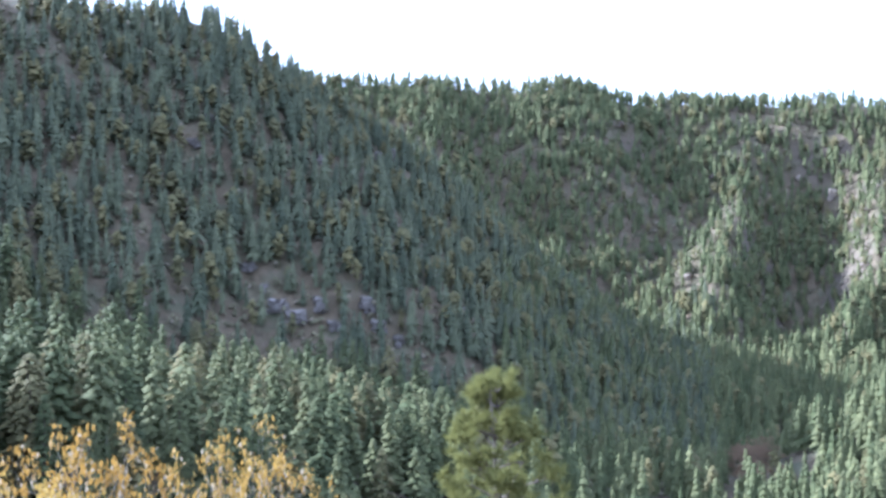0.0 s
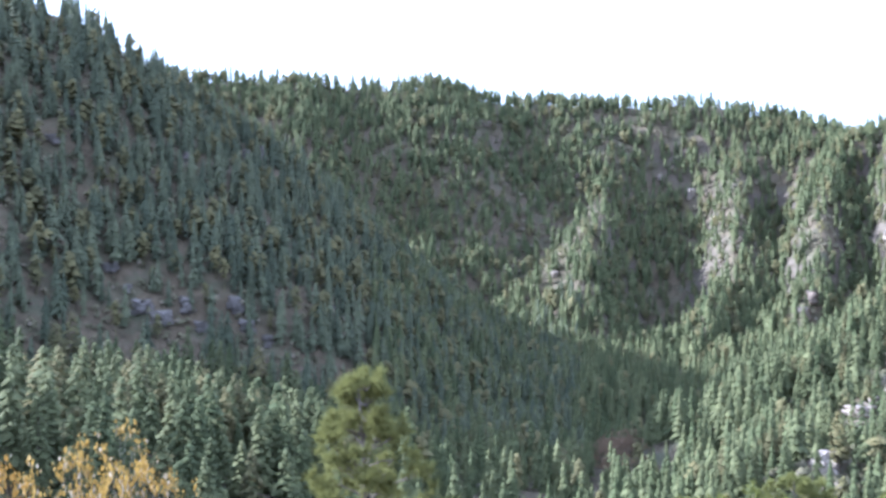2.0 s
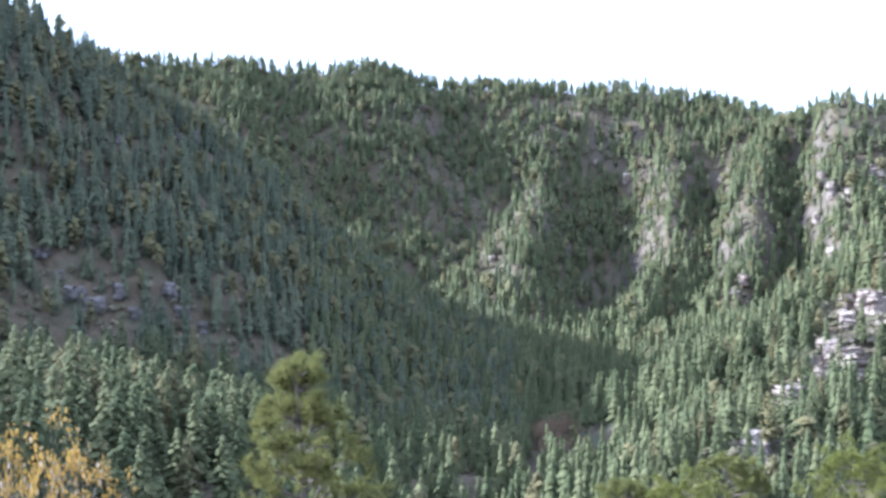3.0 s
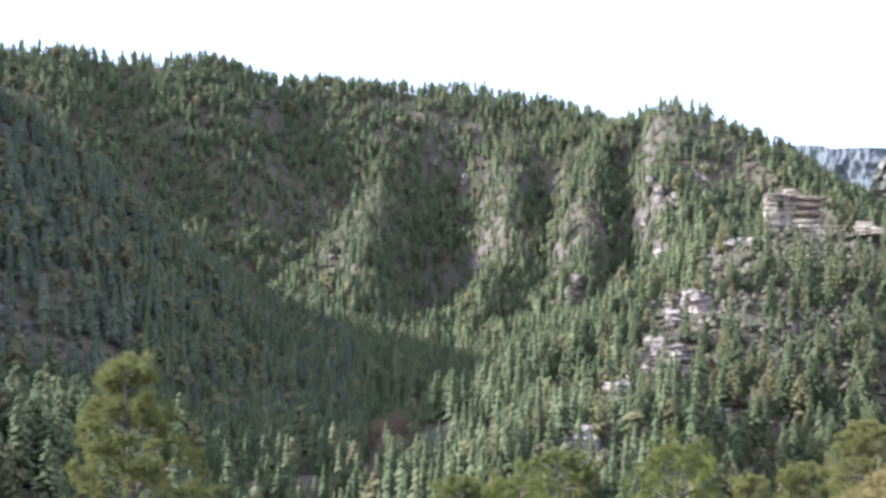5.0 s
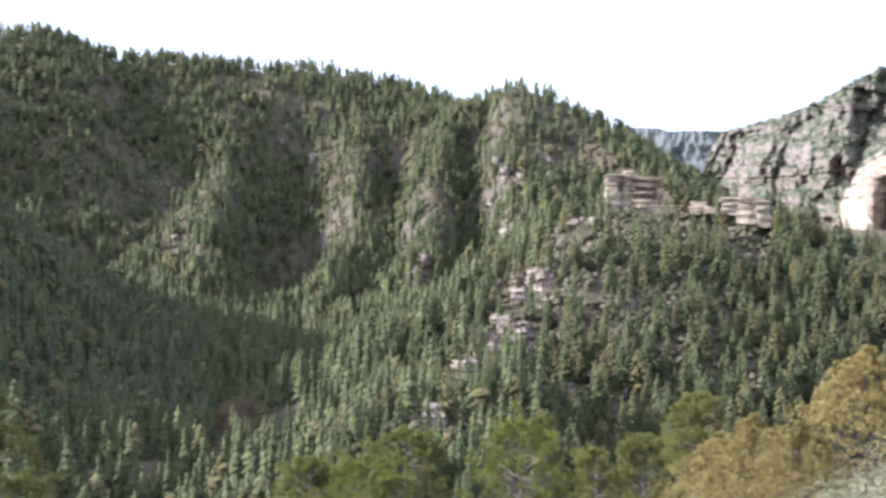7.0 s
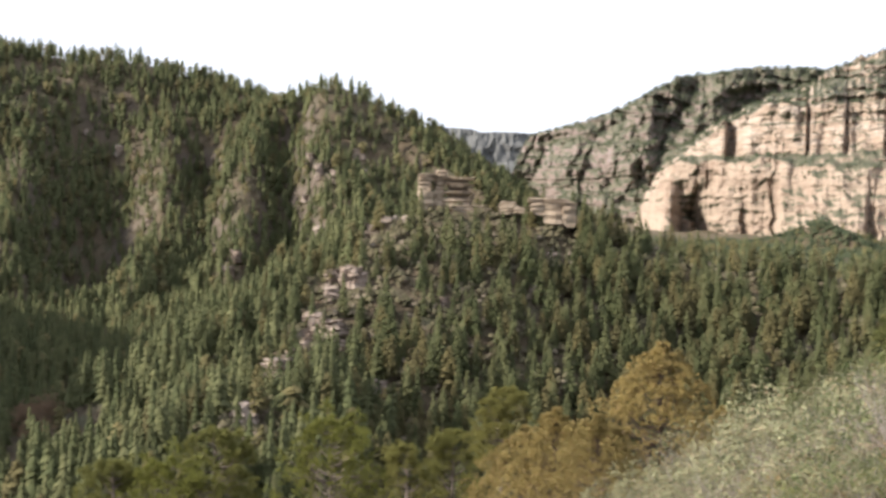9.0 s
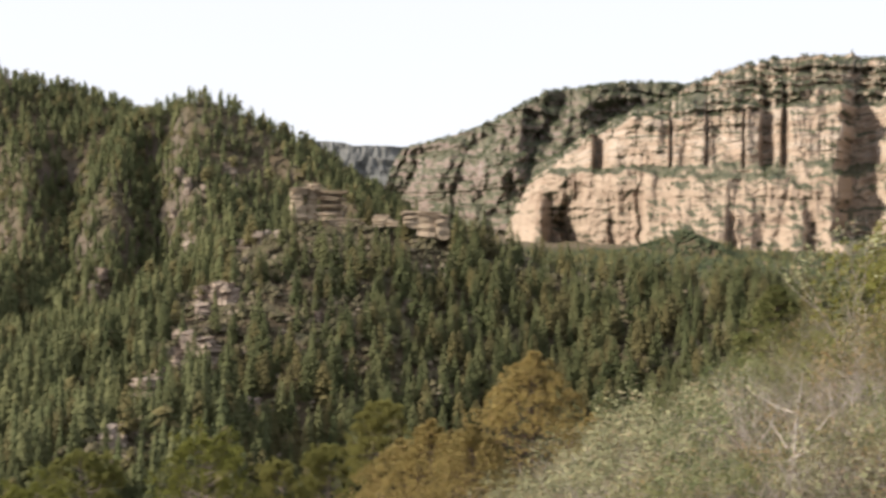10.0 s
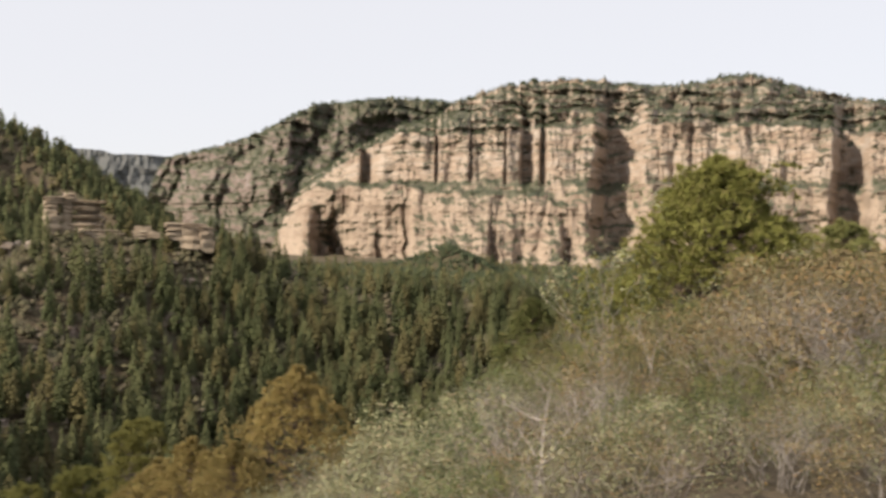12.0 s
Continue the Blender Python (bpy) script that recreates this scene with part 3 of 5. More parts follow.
def limbs(segments, sides=4, least=0.0):
    """Tapered limbs from (start, end, radius, end radius), without twigs thinner than least."""
    segments = [a for a in segments if a[2] >= least]
    p, q = np.array([a[0] for a in segments], float), np.array([a[1] for a in segments], float)
    r0, r1 = np.array([a[2] for a in segments]), np.array([a[3] for a in segments])
    d = (q - p) / (np.linalg.norm(q - p, axis=1, keepdims=True) + 1e-9)
    side = np.where(np.abs(d[:, 2:]) < 0.9, np.array([[0.31, 0.17, 0.94]]), np.array([[1.0, 0, 0]]))
    u = np.cross(d, side)
    u /= np.linalg.norm(u, axis=1, keepdims=True) + 1e-9
    v = np.cross(d, u)
    ang = np.arange(sides) * 2 * math.pi / sides
    ring = np.cos(ang)[None, :, None] * u[:, None] + np.sin(ang)[None, :, None] * v[:, None]
    V = np.concatenate([p[:, None] + ring * r0[:, None, None], q[:, None] + ring * r1[:, None, None]], 1).reshape(-1, 3)
    k = np.arange(sides)
    j = (k + 1) % sides
    F = np.concatenate([np.stack([k, j, sides + j], -1), np.stack([k, sides + j, sides + k], -1)])
    return V, (np.arange(len(p))[:, None, None] * 2 * sides + F[None]).reshape(-1, 3)


def branching(rng, start, way, length, radius, levels, split=(2, 3), spread=0.6, lift=0.1, shrink=0.72, bend=0.25):
    """Limbs that fork again and again: segments, and their tips with the way they point."""
    segs, tips = [], []

    def grow(p, d, l, r, level):
        steps = 2
        for _ in range(steps):
            d = Vector(d) + Vector((rng.gauss(0, bend), rng.gauss(0, bend), rng.gauss(lift, bend * 0.7)))
            d.normalize()
            q = Vector(p) + d * (l / steps)
            segs.append((tuple(p), tuple(q), r, r * 0.8))
            p, r = q, r * 0.8
        if level == 0:
            tips.append((tuple(p), tuple(d)))
            return
        for _ in range(rng.randint(*split)):
            side = Vector((rng.gauss(0, 1), rng.gauss(0, 1), rng.gauss(0, 0.7)))
            nd = (d + side * spread).normalized()
            grow(p, nd, l * shrink * (0.8 + 0.4 * rng.random()), r * 0.7, level - 1)

    grow(Vector(start), Vector(way).normalized(), length, radius, levels)
    return segs, tips


def unit(a):
    return a / (np.linalg.norm(a, axis=-1, keepdims=True) + 1e-9)


def leaf_cloud(rng, tips, per_tip, size, spread, narrow=0.5):
    """Small bent leaves round the tips: two triangles each."""
    g = np.random.default_rng(rng.randrange(1 << 30))
    c = np.repeat(np.array([p for p, d in tips]), per_tip, 0)
    n = len(c)
    c = c + g.normal(0, spread, (n, 3))
    a = unit(g.normal(0, 1, (n, 3)))
    b = unit(np.cross(a, g.normal(0, 1, (n, 3))))
    s_ = size * g.uniform(0.6, 1.4, (n, 1))
    lift = np.cross(a, b) * s_ * 0.15
    V = np.stack([c - a * s_ / 2, c + b * s_ * narrow / 2 + lift, c + a * s_ / 2, c - b * s_ * narrow / 2 + lift], 1).reshape(-1, 3)
    k = np.arange(n)[:, None] * 4
    return V, np.concatenate([k + np.array([[0, 1, 2]]), k + np.array([[0, 2, 3]])])


def tufts(rng, tips, needles, length, width, forward=0.6):
    """Bursts of long needles."""
    g = np.random.default_rng(rng.randrange(1 << 30))
    p = np.repeat(np.array([p for p, d in tips], float), needles, 0)
    d = np.repeat(unit(np.array([d for p, d in tips], float)), needles, 0)
    n = len(p)
    a = unit(g.normal(0, 0.75, (n, 3)) + d * forward)
    b = unit(np.cross(a, g.normal(0, 1, (n, 3)))) * width
    q = p + a * length * g.uniform(0.7, 1.2, (n, 1))
    V = np.stack([p - b * 0.5, p + b * 0.5, q + b * 0.3], 1).reshape(-1, 3)
    return V, np.arange(3 * n).reshape(-1, 3)


def plant(name, label, category, pieces, group=""):
    """An empty at the foot, with each piece (name, verts, faces, material, label) as a part."""
    foot = tagged(new(name), label, category, group)
    for pname, shape, mat, plabel in pieces:
        V, F = shape[:2]
        part(pname, mesh_np(pname, V, F, mat, shape[2] if len(shape) > 2 else np.zeros(len(V)), name in ("fir_tree", "pine_tree") or pname in ("trunk", "branchwork")), foot, plabel)
    return foot


def ground_at(x, y):
    return float(height(np.array([x]), np.array([y]))[0])


def sighted(az, rise, r0, r1):
    """The first place on the ground along a bearing that stands at that rise."""
    d = np.arange(r0, r1, 2.0)
    x, y = d * math.sin(radians(az)), d * math.cos(radians(az))
    z = height(x, y)
    up = np.degrees(np.arctan2(z - EYE, d))
    k = int(np.argmax(up >= rise)) if (up >= rise).any() else int(np.argmin(np.abs(up - rise)))
    return float(x[k]), float(y[k]), float(z[k])


# ---- woods ----
RNG = random.Random(7)


def crowns(count, tiers, wide, start, sides, taper, droop=0.55, ragged=0.25):
    return [conifer_shape(RNG, tiers, RNG.uniform(*wide), RNG.uniform(*start), sides, RNG.uniform(*taper), droop, ragged) for _ in range(count)]


def round_crowns(count, clumps, wide, start, sides=6):
    return [clump_shape(RNG, clumps, RNG.uniform(*wide), RNG.uniform(*start), sides, True) for _ in range(count)]


FAR_FIRS = crowns(18, 5, (0.17, 0.25), (0.06, 0.18), 5, (0.75, 1.05))
FAR_PINES = round_crowns(16, 8, (0.19, 0.27), (0.22, 0.4), 5)
MID_FIRS = crowns(24, 9, (0.16, 0.23), (0.05, 0.16), 6, (0.75, 1.05))
MID_PINES = round_crowns(16, 14, (0.17, 0.25), (0.22, 0.4))
NEAR_FIRS = [spray_crown(RNG, 90, RNG.uniform(0.13, 0.19), RNG.uniform(0.04, 0.15), RNG.uniform(0.75, 1.0), 4, 1.25) for _ in range(22)]
NEAR_PINES = [spray_crown(RNG, 75, RNG.uniform(0.15, 0.21), RNG.uniform(0.16, 0.3), RNG.uniform(0.45, 0.65), 4, 1.15) for _ in range(18)]


def scatter(rng, count, az0, az1, r0, r1, keep):
    """Places on the ground, evenly by area, thinned by keep(x, y)."""
    a = np.radians(rng.uniform(az0, az1, count))
    r = np.sqrt(rng.uniform(r0 * r0, r1 * r1, count))
    x, y = r * np.sin(a), r * np.cos(a)
    ok = rng.random(count) < keep(x, y)
    x, y = x[ok], y[ok]
    return np.stack([x, y, height(x, y)], -1)


def forest(label, places, tall, shapes, material, rng, tall_spread=0.35):
    V, F, T = [], [], []
    n = 0
    for px, py, pz in places:
        sv, sf = shapes[rng.integers(len(shapes))]
        hgt = tall * (1 - tall_spread + 2 * tall_spread * rng.random())
        wide = hgt * (0.8 + 0.4 * rng.random()) * (1.15 if hgt < tall * 0.8 else 1)
        a = rng.random() * 6.283
        ca, sa = math.cos(a), math.sin(a)
        P = np.empty_like(sv)
        P[:, 0] = px + wide * (sv[:, 0] * ca - sv[:, 1] * sa)
        P[:, 1] = py + wide * (sv[:, 0] * sa + sv[:, 1] * ca)
        P[:, 2] = pz - 0.4 + hgt * sv[:, 2]
        V.append(P)
        F.append(sf + n)
        T.append(np.full(len(sv), rng.random()))
        n += len(sv)
    ob = new("forest", mesh_np("forest", np.concatenate(V), np.concatenate(F), material, np.concatenate(T), True))
    return tagged(ob, label, "forest", kind="stuff")


# rock ledges: bearing, rise, nearest and farthest distance, width, height
LEDGES = (
        # down the crest of the rocky spur
        (30.7, -4.1, 250, 500, 9, 6), (31.3, -4.0, 250, 500, 10, 7), (30.3, -4.8, 250, 500, 9, 5), 
        (29.5, -6.5, 250, 500, 10, 6), (30.0, -6.9, 250, 500, 12, 7), (29.2, -7.4, 250, 500, 6, 4),
        (32.4, -1.4, 250, 500, 10, 6), (31.6, -2.4, 250, 500, 5, 3), (27.8, -9.0, 250, 500, 11, 7), (28.2, -8.5, 250, 500, 8, 5), (27.4, -9.6, 250, 500, 9, 6), (27.0, -9.9, 250, 500, 5, 3),
        (25.7, -11.3, 250, 500, 7, 6), (26.1, -11.0, 250, 500, 6, 5), (32.9, -9.9, 300, 500, 6, 5), (36.2, -5.1, 250, 500, 6, 3), (41.0, -4.3, 250, 500, 7, 3),
        (41.9, -2.6, 250, 500, 7, 3), (39.4, -0.3, 330, 495, 6, 3),
        # ledges low on the shaded slope
        (-8.6, -3.2, 420, 760, 12, 6), (-7.6, -3.9, 420, 760, 14, 6), (-6.4, -3.4, 420, 760, 12, 7), (-5.6, -4.4, 420, 760, 9, 5), (-4.0, -3.2, 420, 760, 12, 7), (-3.4, -4.4, 420, 760, 10, 6),
        (-2.3, -5.0, 420, 760, 9, 5), (1.2, -3.4, 420, 760, 8, 4), (6.1, -3.2, 420, 760, 6, 5), (-10.1, -1.2, 420, 760, 9, 4), (-9.3, -2.2, 420, 760, 8, 4),
        # crags along its top
        (-3.4, 4.5, 420, 780, 10, 7), (-2.7, 4.6, 420, 780, 8, 8), (-1.7, 4.6, 420, 780, 7, 8), (-6.4, 4.4, 420, 780, 9, 6), (-12.8, 5.2, 420, 780, 9, 5), (-15.8, 6.8, 420, 780, 8, 4), (-12.2, 6.4, 420, 780, 9, 4),
        # more of the spur's crest
        (33.3, -1.0, 250, 500, 8, 5), (28.5, -8.1, 250, 500, 7, 5), (25.2, -10.7, 250, 500, 7, 5), (34.2, -0.7, 250, 500, 7, 4),
        # on the back ridge and the dome
        (9.2, 6.3, 700, 1150, 14, 5), (19.6, 2.4, 700, 1150, 8, 10), (18.0, 3.4, 700, 1150, 9, 6), (12.6, -1.6, 700, 1150, 10, 5), (25.4, -2.8, 700, 1100, 12, 8), (25.1, -3.6, 700, 1100, 12, 7),
        (25.6, -1.6, 700, 1100, 9, 6), (29.2, 2.2, 700, 1000, 9, 11), (29.6, 1.6, 700, 1000, 10, 12), (30.3, 1.4, 700, 1000, 9, 10), (31.6, 2.6, 700, 1000, 12, 9), (31.9, 1.6, 700, 1000, 9, 9),
        (29.7, -1.4, 600, 1000, 14, 7), (30.4, -1.9, 600, 1000, 14, 7), (29.0, 0.4, 700, 1000, 8, 8), (21.1, -1.0, 700, 1100, 9, 4), (13.9, 3.5, 700, 1150, 9, 4), (15.2, 2.8, 700, 1150, 8, 4))
NPR = np.random.default_rng(11)
# ledges and scree where few trees grow: bearing, rise, nearest and farthest distance, radius
BARE = [(*sighted(az, rise, r0, r1)[:2], radius) for az, rise, r0, r1, radius in (
    (36.3, 9, 466, 470, 18), (36.3, 9, 446, 450, 16), (37.8, 9, 462, 466, 16), (35.0, 9, 460, 464, 14), (42, 9, 460, 464, 16), (42, 9, 446, 450, 12), (40.6, 9, 468, 472, 10), (-6.5, -3.6, 420, 760, 26), (-9, -3.8, 420, 760, 20), (-3.5, -4.2, 420, 760, 22), (-14, 6, 420, 760, 14), (-12.5, 4.5, 420, 760, 18), (-9.5, 6, 420, 760, 17),
    (-6.5, 6.0, 420, 760, 17), (-2.6, 4.0, 420, 790, 16), (9.2, 6.2, 700, 1150, 22), (12.8, -0.6, 700, 1150, 16), (12.6, 1.0, 700, 1150, 12), (18.5, 3.0, 700, 1150, 18),
    (19.6, 2.0, 700, 1150, 12), (25.4, -1.8, 700, 1100, 24), (25.3, -3.3, 700, 1100, 18), (30.0, 3.8, 700, 1000, 26), (29.5, 1.5, 700, 1000, 26), (31.5, 2.0, 700, 1000, 20),
    (30.5, -0.5, 700, 1000, 22), (33.0, 3.0, 700, 1000, 20), (21.2, -1.5, 700, 1100, 16), (31.2, -4.6, 250, 500, 13), (32.0, -4.9, 250, 500, 9), (30.1, -5.4, 250, 500, 8), (29.9, -7.3, 250, 500, 11), (30.7, -7.8, 250, 500, 8), (27.8, -9.4, 250, 500, 11), (27.4, -10.0, 250, 500, 8),
    (25.9, -11.6, 250, 500, 9), (41.5, -2.2, 250, 500, 14), (38, -1.0, 250, 500, 12), (36.3, -0.5, 250, 500, 11), (37.4, -0.6, 250, 500, 9), (35.4, -0.7, 250, 500, 8), (42, -1.3, 250, 500, 8))]

ROCKS = [(px * 0.985, py * 0.985, 0.75 * p[4]) for p in LEDGES for px, py, _ in [sighted(*p[:4])]]
ROCKS += [(*bearing(az, d, 0)[:2], r) for az, d, r in ((36.0, 480, 10), (37.0, 480, 10), (36.4, 464, 9), (41.9, 476, 10), (42.2, 462, 8), (39.6, 476, 7))]
CREST = [p[:2] for p in ROCKY_SPUR[0][:10]]
RIBS = [[p[:2] for p in spur_[0][1:]] for spur_ in SPURS[2:]]

def cover(x, y):
    """How much of the ground the woods take: thinner in clearings, on ledges and beside the road."""
    c = 0.38 + 0.62 * smooth(-0.7, 0.3, fbm(x / 60, y / 60, 21.0, 3))
    for bx, by, radius in BARE:
        c = c * (1 - 0.30 * smooth(radius * 1.3, radius * 0.5, np.hypot(x - bx, y - by)))
    for bx, by, radius in ROCKS:
        c = c * (1 - 0.85 * smooth(radius * 1.25, radius * 0.8, np.hypot(x - bx, y - by)))
    c = c * (1 - 0.75 * smooth(15, 6, segment_distance(x, y, CREST)))
    for rib in RIBS:
        c = c * (1 - 0.25 * smooth(30, 8, segment_distance(x, y, rib)))
    return c * smooth(4.5, 7, segment_distance(x, y, ROAD_LINE)) * (1 - 0.9 * OPEN_FLOOR(x, y))


def OPEN_FLOOR(x, y):
    """The open strip before the road where only bare cottonwoods stand."""
    cx, cy, _ = bearing(15.8, 412, 0)
    dx, dy = x - cx, y - cy
    return smooth(1.15, 0.85, np.hypot(dx / 11, dy / 34))


def low_ground(x, y):
    return cover(x, y) * (0.2 + 0.8 * (height(x, y) < EYE - 15))


shaded = scatter(NPR, 6200, -26, 14, 420, 780, cover)
back = scatter(NPR, 15500, -9, 41, 690, 1140, cover)
floor_left = scatter(NPR, 2200, -30, 5, 196, 440, low_ground)
floor_ = scatter(NPR, 6500, 3, 32, 230, 820, low_ground)
spur = scatter(NPR, 4600, 21, 68, 250, 520, lambda x, y: 0.95 * cover(x, y))


def split_places(places, share):
    pick = NPR.random(len(places)) < share
    return places[pick], places[~pick]


def nearest(places, count):
    order = np.argsort(np.hypot(places[:, 0], places[:, 1]))
    return places[order[:count]], places[order[count:]]


beyond = scatter(NPR, 2200, 40, 74, 900, 1650, lambda x, y: 0.7 * cover(x, y))
spur_near, spur = nearest(spur, 260)
floor_near, floor_ = nearest(floor_, 120)
left_near, floor_left = nearest(floor_left, 130)
for places, share, tall, firs, pines, where in ((shaded, 0.8, 16, MID_FIRS, MID_PINES, "on the shaded slope"), (back, 0.8, 14, FAR_FIRS, FAR_PINES, "on the long back ridge"),
                                                (floor_, 0.92, 16, MID_FIRS, MID_PINES, "on the canyon floor"), (floor_left, 0.8, 24, NEAR_FIRS, NEAR_PINES, "below the shaded slope"), (spur, 0.68, 14.5, NEAR_FIRS, NEAR_PINES, "on the rocky spur"),
                                                (beyond, 0.4, 14, FAR_FIRS[:5], FAR_PINES[:4], "below the canyon wall")):
    a, b = split_places(places, share)
    forest("dense dark green fir forest " + where, a, tall, firs, HAZED_FIR if where == "on the shaded slope" else FIR, NPR)
    forest("open olive green pine forest " + where, b, tall * 0.9, pines, PONDEROSA, NPR)

foot = scatter(NPR, 9000, 43, 76, 850, 1700, lambda x, y: 0.35 + 0.65 * smooth(-0.3, 0.3, fbm(x / 50, y / 50, 33.0, 3)))
foot = np.concatenate([foot, scatter(NPR, 5200, 50.5, 58.5, 1370, 1660, lambda x, y: 0.9 + 0 * x)])
tagged(forest("dark green scrub at the foot of the canyon wall", foot, 5.5, [clump_shape(RNG, 3, 0.6, 0.1) for _ in range(6)], CLIFF_SHRUB, NPR, 0.5), category="brush")

BRUSH_SHAPES = [clump_shape(RNG, 3, 0.75, 0.1, 5) for _ in range(10)]
open_ = lambda x, y: 1.0 - 0.6 * cover(x, y)
brush = np.concatenate([scatter(NPR, 8000, -24, 14, 390, 760, open_), scatter(NPR, 15000, -6, 41, 700, 1080, open_), scatter(NPR, 10000, 22, 62, 250, 505, open_)])
tagged(forest("brown and olive brush between the trees", brush, 2.9, BRUSH_SHAPES, BRUSH, NPR, 0.45), category="brush")

# the nearest trees of the woods, one by one
TRUNK = limbs([((0, 0, -0.05), (0, 0, 0.5), 0.014, 0.010), ((0, 0, 0.5), (0.0, 0, 0.96), 0.010, 0.003)], 6)
STOCK = []
for k in range(7):
    crown = spray_crown(RNG, 520, RNG.uniform(0.12, 0.17), RNG.uniform(0.04, 0.14), RNG.uniform(0.75, 1.0), 5, 0.62)
    STOCK.append(("fir_tree", "tall dark green fir with drooping sprays", crown, FIR))
for k in range(6):
    crown = spray_crown(RNG, 420, RNG.uniform(0.15, 0.2), RNG.uniform(0.16, 0.28), RNG.uniform(0.45, 0.62), 5, 0.72)
    STOCK.append(("pine_tree", "olive green ponderosa pine with a clumped crown", crown, PONDEROSA))
MADE = {}
for places, tall, fir_share, group in ((spur_near, 14.5, 0.68, "conifers on the rocky spur"), (floor_near, 17, 0.8, "conifers on the canyon floor"), (left_near, 24, 0.85, "tall firs below the shaded slope")):
    for px, py, pz in places:
        k = RNG.randrange(7) if RNG.random() < fir_share else 7 + RNG.randrange(6)
        h = tall * (0.7 + 0.6 * RNG.random())
        w = h * (0.85 + 0.4 * RNG.random())
        m = pose(px, py, pz - 0.3, 0, 0, RNG.random() * 360) @ Matrix.Diagonal((w, w, h, 1))
        if k not in MADE:
            name, label, crown, mat = STOCK[k]
            ob = plant(name, label, "tree", (("trunk", TRUNK, BARK, "grey-brown trunk"), ("crown", crown, mat, "")), group)
            ob.matrix_basis = m
            MADE[k] = ob
        else:
            base_scale = MADE[k].scale
            ob = copy_thing(MADE[k], m @ Matrix.Diagonal((1 / base_scale[0], 1 / base_scale[1], 1 / base_scale[2], 1)))
            ob["group"] = group

# shrubs on the canyon wall: on benches, ledges and in gullies
def wall_shrubs(V, least, most, tall, label):
    d1, d2 = V[1:, :-1] - V[:-1, :-1], V[:-1, 1:] - V[:-1, :-1]
    n = np.cross(d2, d1)
    flat = np.abs(n[..., 2]) / (np.linalg.norm(n, axis=-1) + 1e-9)
    area = np.linalg.norm(n, axis=-1)
    c = V[:-1, :-1]
    thick = 0.25 + 0.75 * smooth(-0.25, 0.25, fbm(c[..., 0] / 35, c[..., 1] / 35, 5.0, 3))
    spots = c[(flat > least) & (NPR.random(flat.shape) < np.clip(area / 120, 0, 0.6) * thick)]
    spots = spots[spots[:, 2] > EYE - 110]
    spots = spots[NPR.permutation(len(spots))[:most]]
    blob = [clump_shape(RNG, 3, 0.6, 0.1) for _ in range(6)]
    return forest(label, spots, tall, blob, CLIFF_SHRUB, NPR, 0.5)


wall_shrubs(WALL, 0.5, 9000, 5.0, "dark green shrubs and small pines on the ledges of the canyon wall")
wall_shrubs(FLANK, 0.26, 12000, 7.0, "dark green scrub on the mountain flank")

# ---- rocks ----


def slab_mesh(rng, name, stone, worn=1.0):
    """A weathered block of bedded rock, about one metre a side, with chipped edges."""
    bm = bmesh.new()
    bmesh.ops.create_cube(bm, size=1)
    bmesh.ops.subdivide_edges(bm, edges=bm.edges[:], cuts=4, use_grid_fill=True)
    off = Vector((rng.random() * 50, rng.random() * 50, rng.random() * 50))
    for v in bm.verts:
        r = max(abs(v.co.x), abs(v.co.y))
        corner = abs(v.co.x * v.co.y) * 4
        v.co *= 1 - 0.10 * corner
        v.co += worn * 0.24 * noise.noise_vector(v.co * 1.6 + off)
        v.co.xy *= 1 + 0.12 * math.sin(v.co.z * 14 + off.x)
        v.co += worn * 0.10 * noise.noise_vector(v.co * 5 + off)
    me = bpy.data.meshes.new(name)
    bm.to_mesh(me)
    bm.free()
    me.materials.append(stone)
    return me


SLABS = [slab_mesh(RNG, "slab", ROCK) for _ in range(8)]
CRISP_SLABS = [slab_mesh(RNG, "slab", PALE_ROCK, 0.4) for _ in range(8)]
TAN_SLABS = [slab_mesh(RNG, "slab", ROCK, 1.0) for _ in range(8)]
GREY_SLABS = [slab_mesh(RNG, "slab", SHADED_ROCK) for _ in range(8)]


def outcrop(x, y, z, wide, tall, rng, name="rock_outcrop", label="pale buff sandstone ledge broken into blocks", beds=3, group="rock outcrops", slabs=None):
    foot = tagged(new(name), label, "rock", group)
    foot.matrix_basis = pose(x, y, z - tall * 0.25, 0, 0, rng.random() * 360)
    for k in range(beds):
        for j in range(2):
            s_ = part("slab", (slabs or SLABS)[rng.randrange(8)], foot)
            th = tall * 1.3 / beds
            s_.matrix_basis = pose((j - 0.5) * wide * 0.5 + rng.gauss(0, wide * 0.10), rng.gauss(0, wide * 0.10), th * (k + 0.5), rng.gauss(0, 9), rng.gauss(0, 9), rng.gauss(0, 40)) @ Matrix.Diagonal(
                (wide * (0.75 - 0.10 * k) * (0.7 + 0.5 * rng.random()), wide * 0.6 * (0.7 + 0.5 * rng.random()), th * 1.15, 1))
    return foot


RR = random.Random(23)
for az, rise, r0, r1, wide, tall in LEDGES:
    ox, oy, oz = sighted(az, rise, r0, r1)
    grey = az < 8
    outcrop(ox, oy, oz, wide * (0.85 + 0.3 * RR.random()) * (0.6 if grey else 0.95 if r1 == 500 else 0.75), tall * (0.95 if r1 == 500 else 0.72), RR, "rock_outcrop", "rock ledge on the shaded slope, shade put into its dark grey colour" if grey else "pale buff sandstone ledge broken into blocks", 3,
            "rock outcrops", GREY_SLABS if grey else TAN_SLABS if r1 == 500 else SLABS)


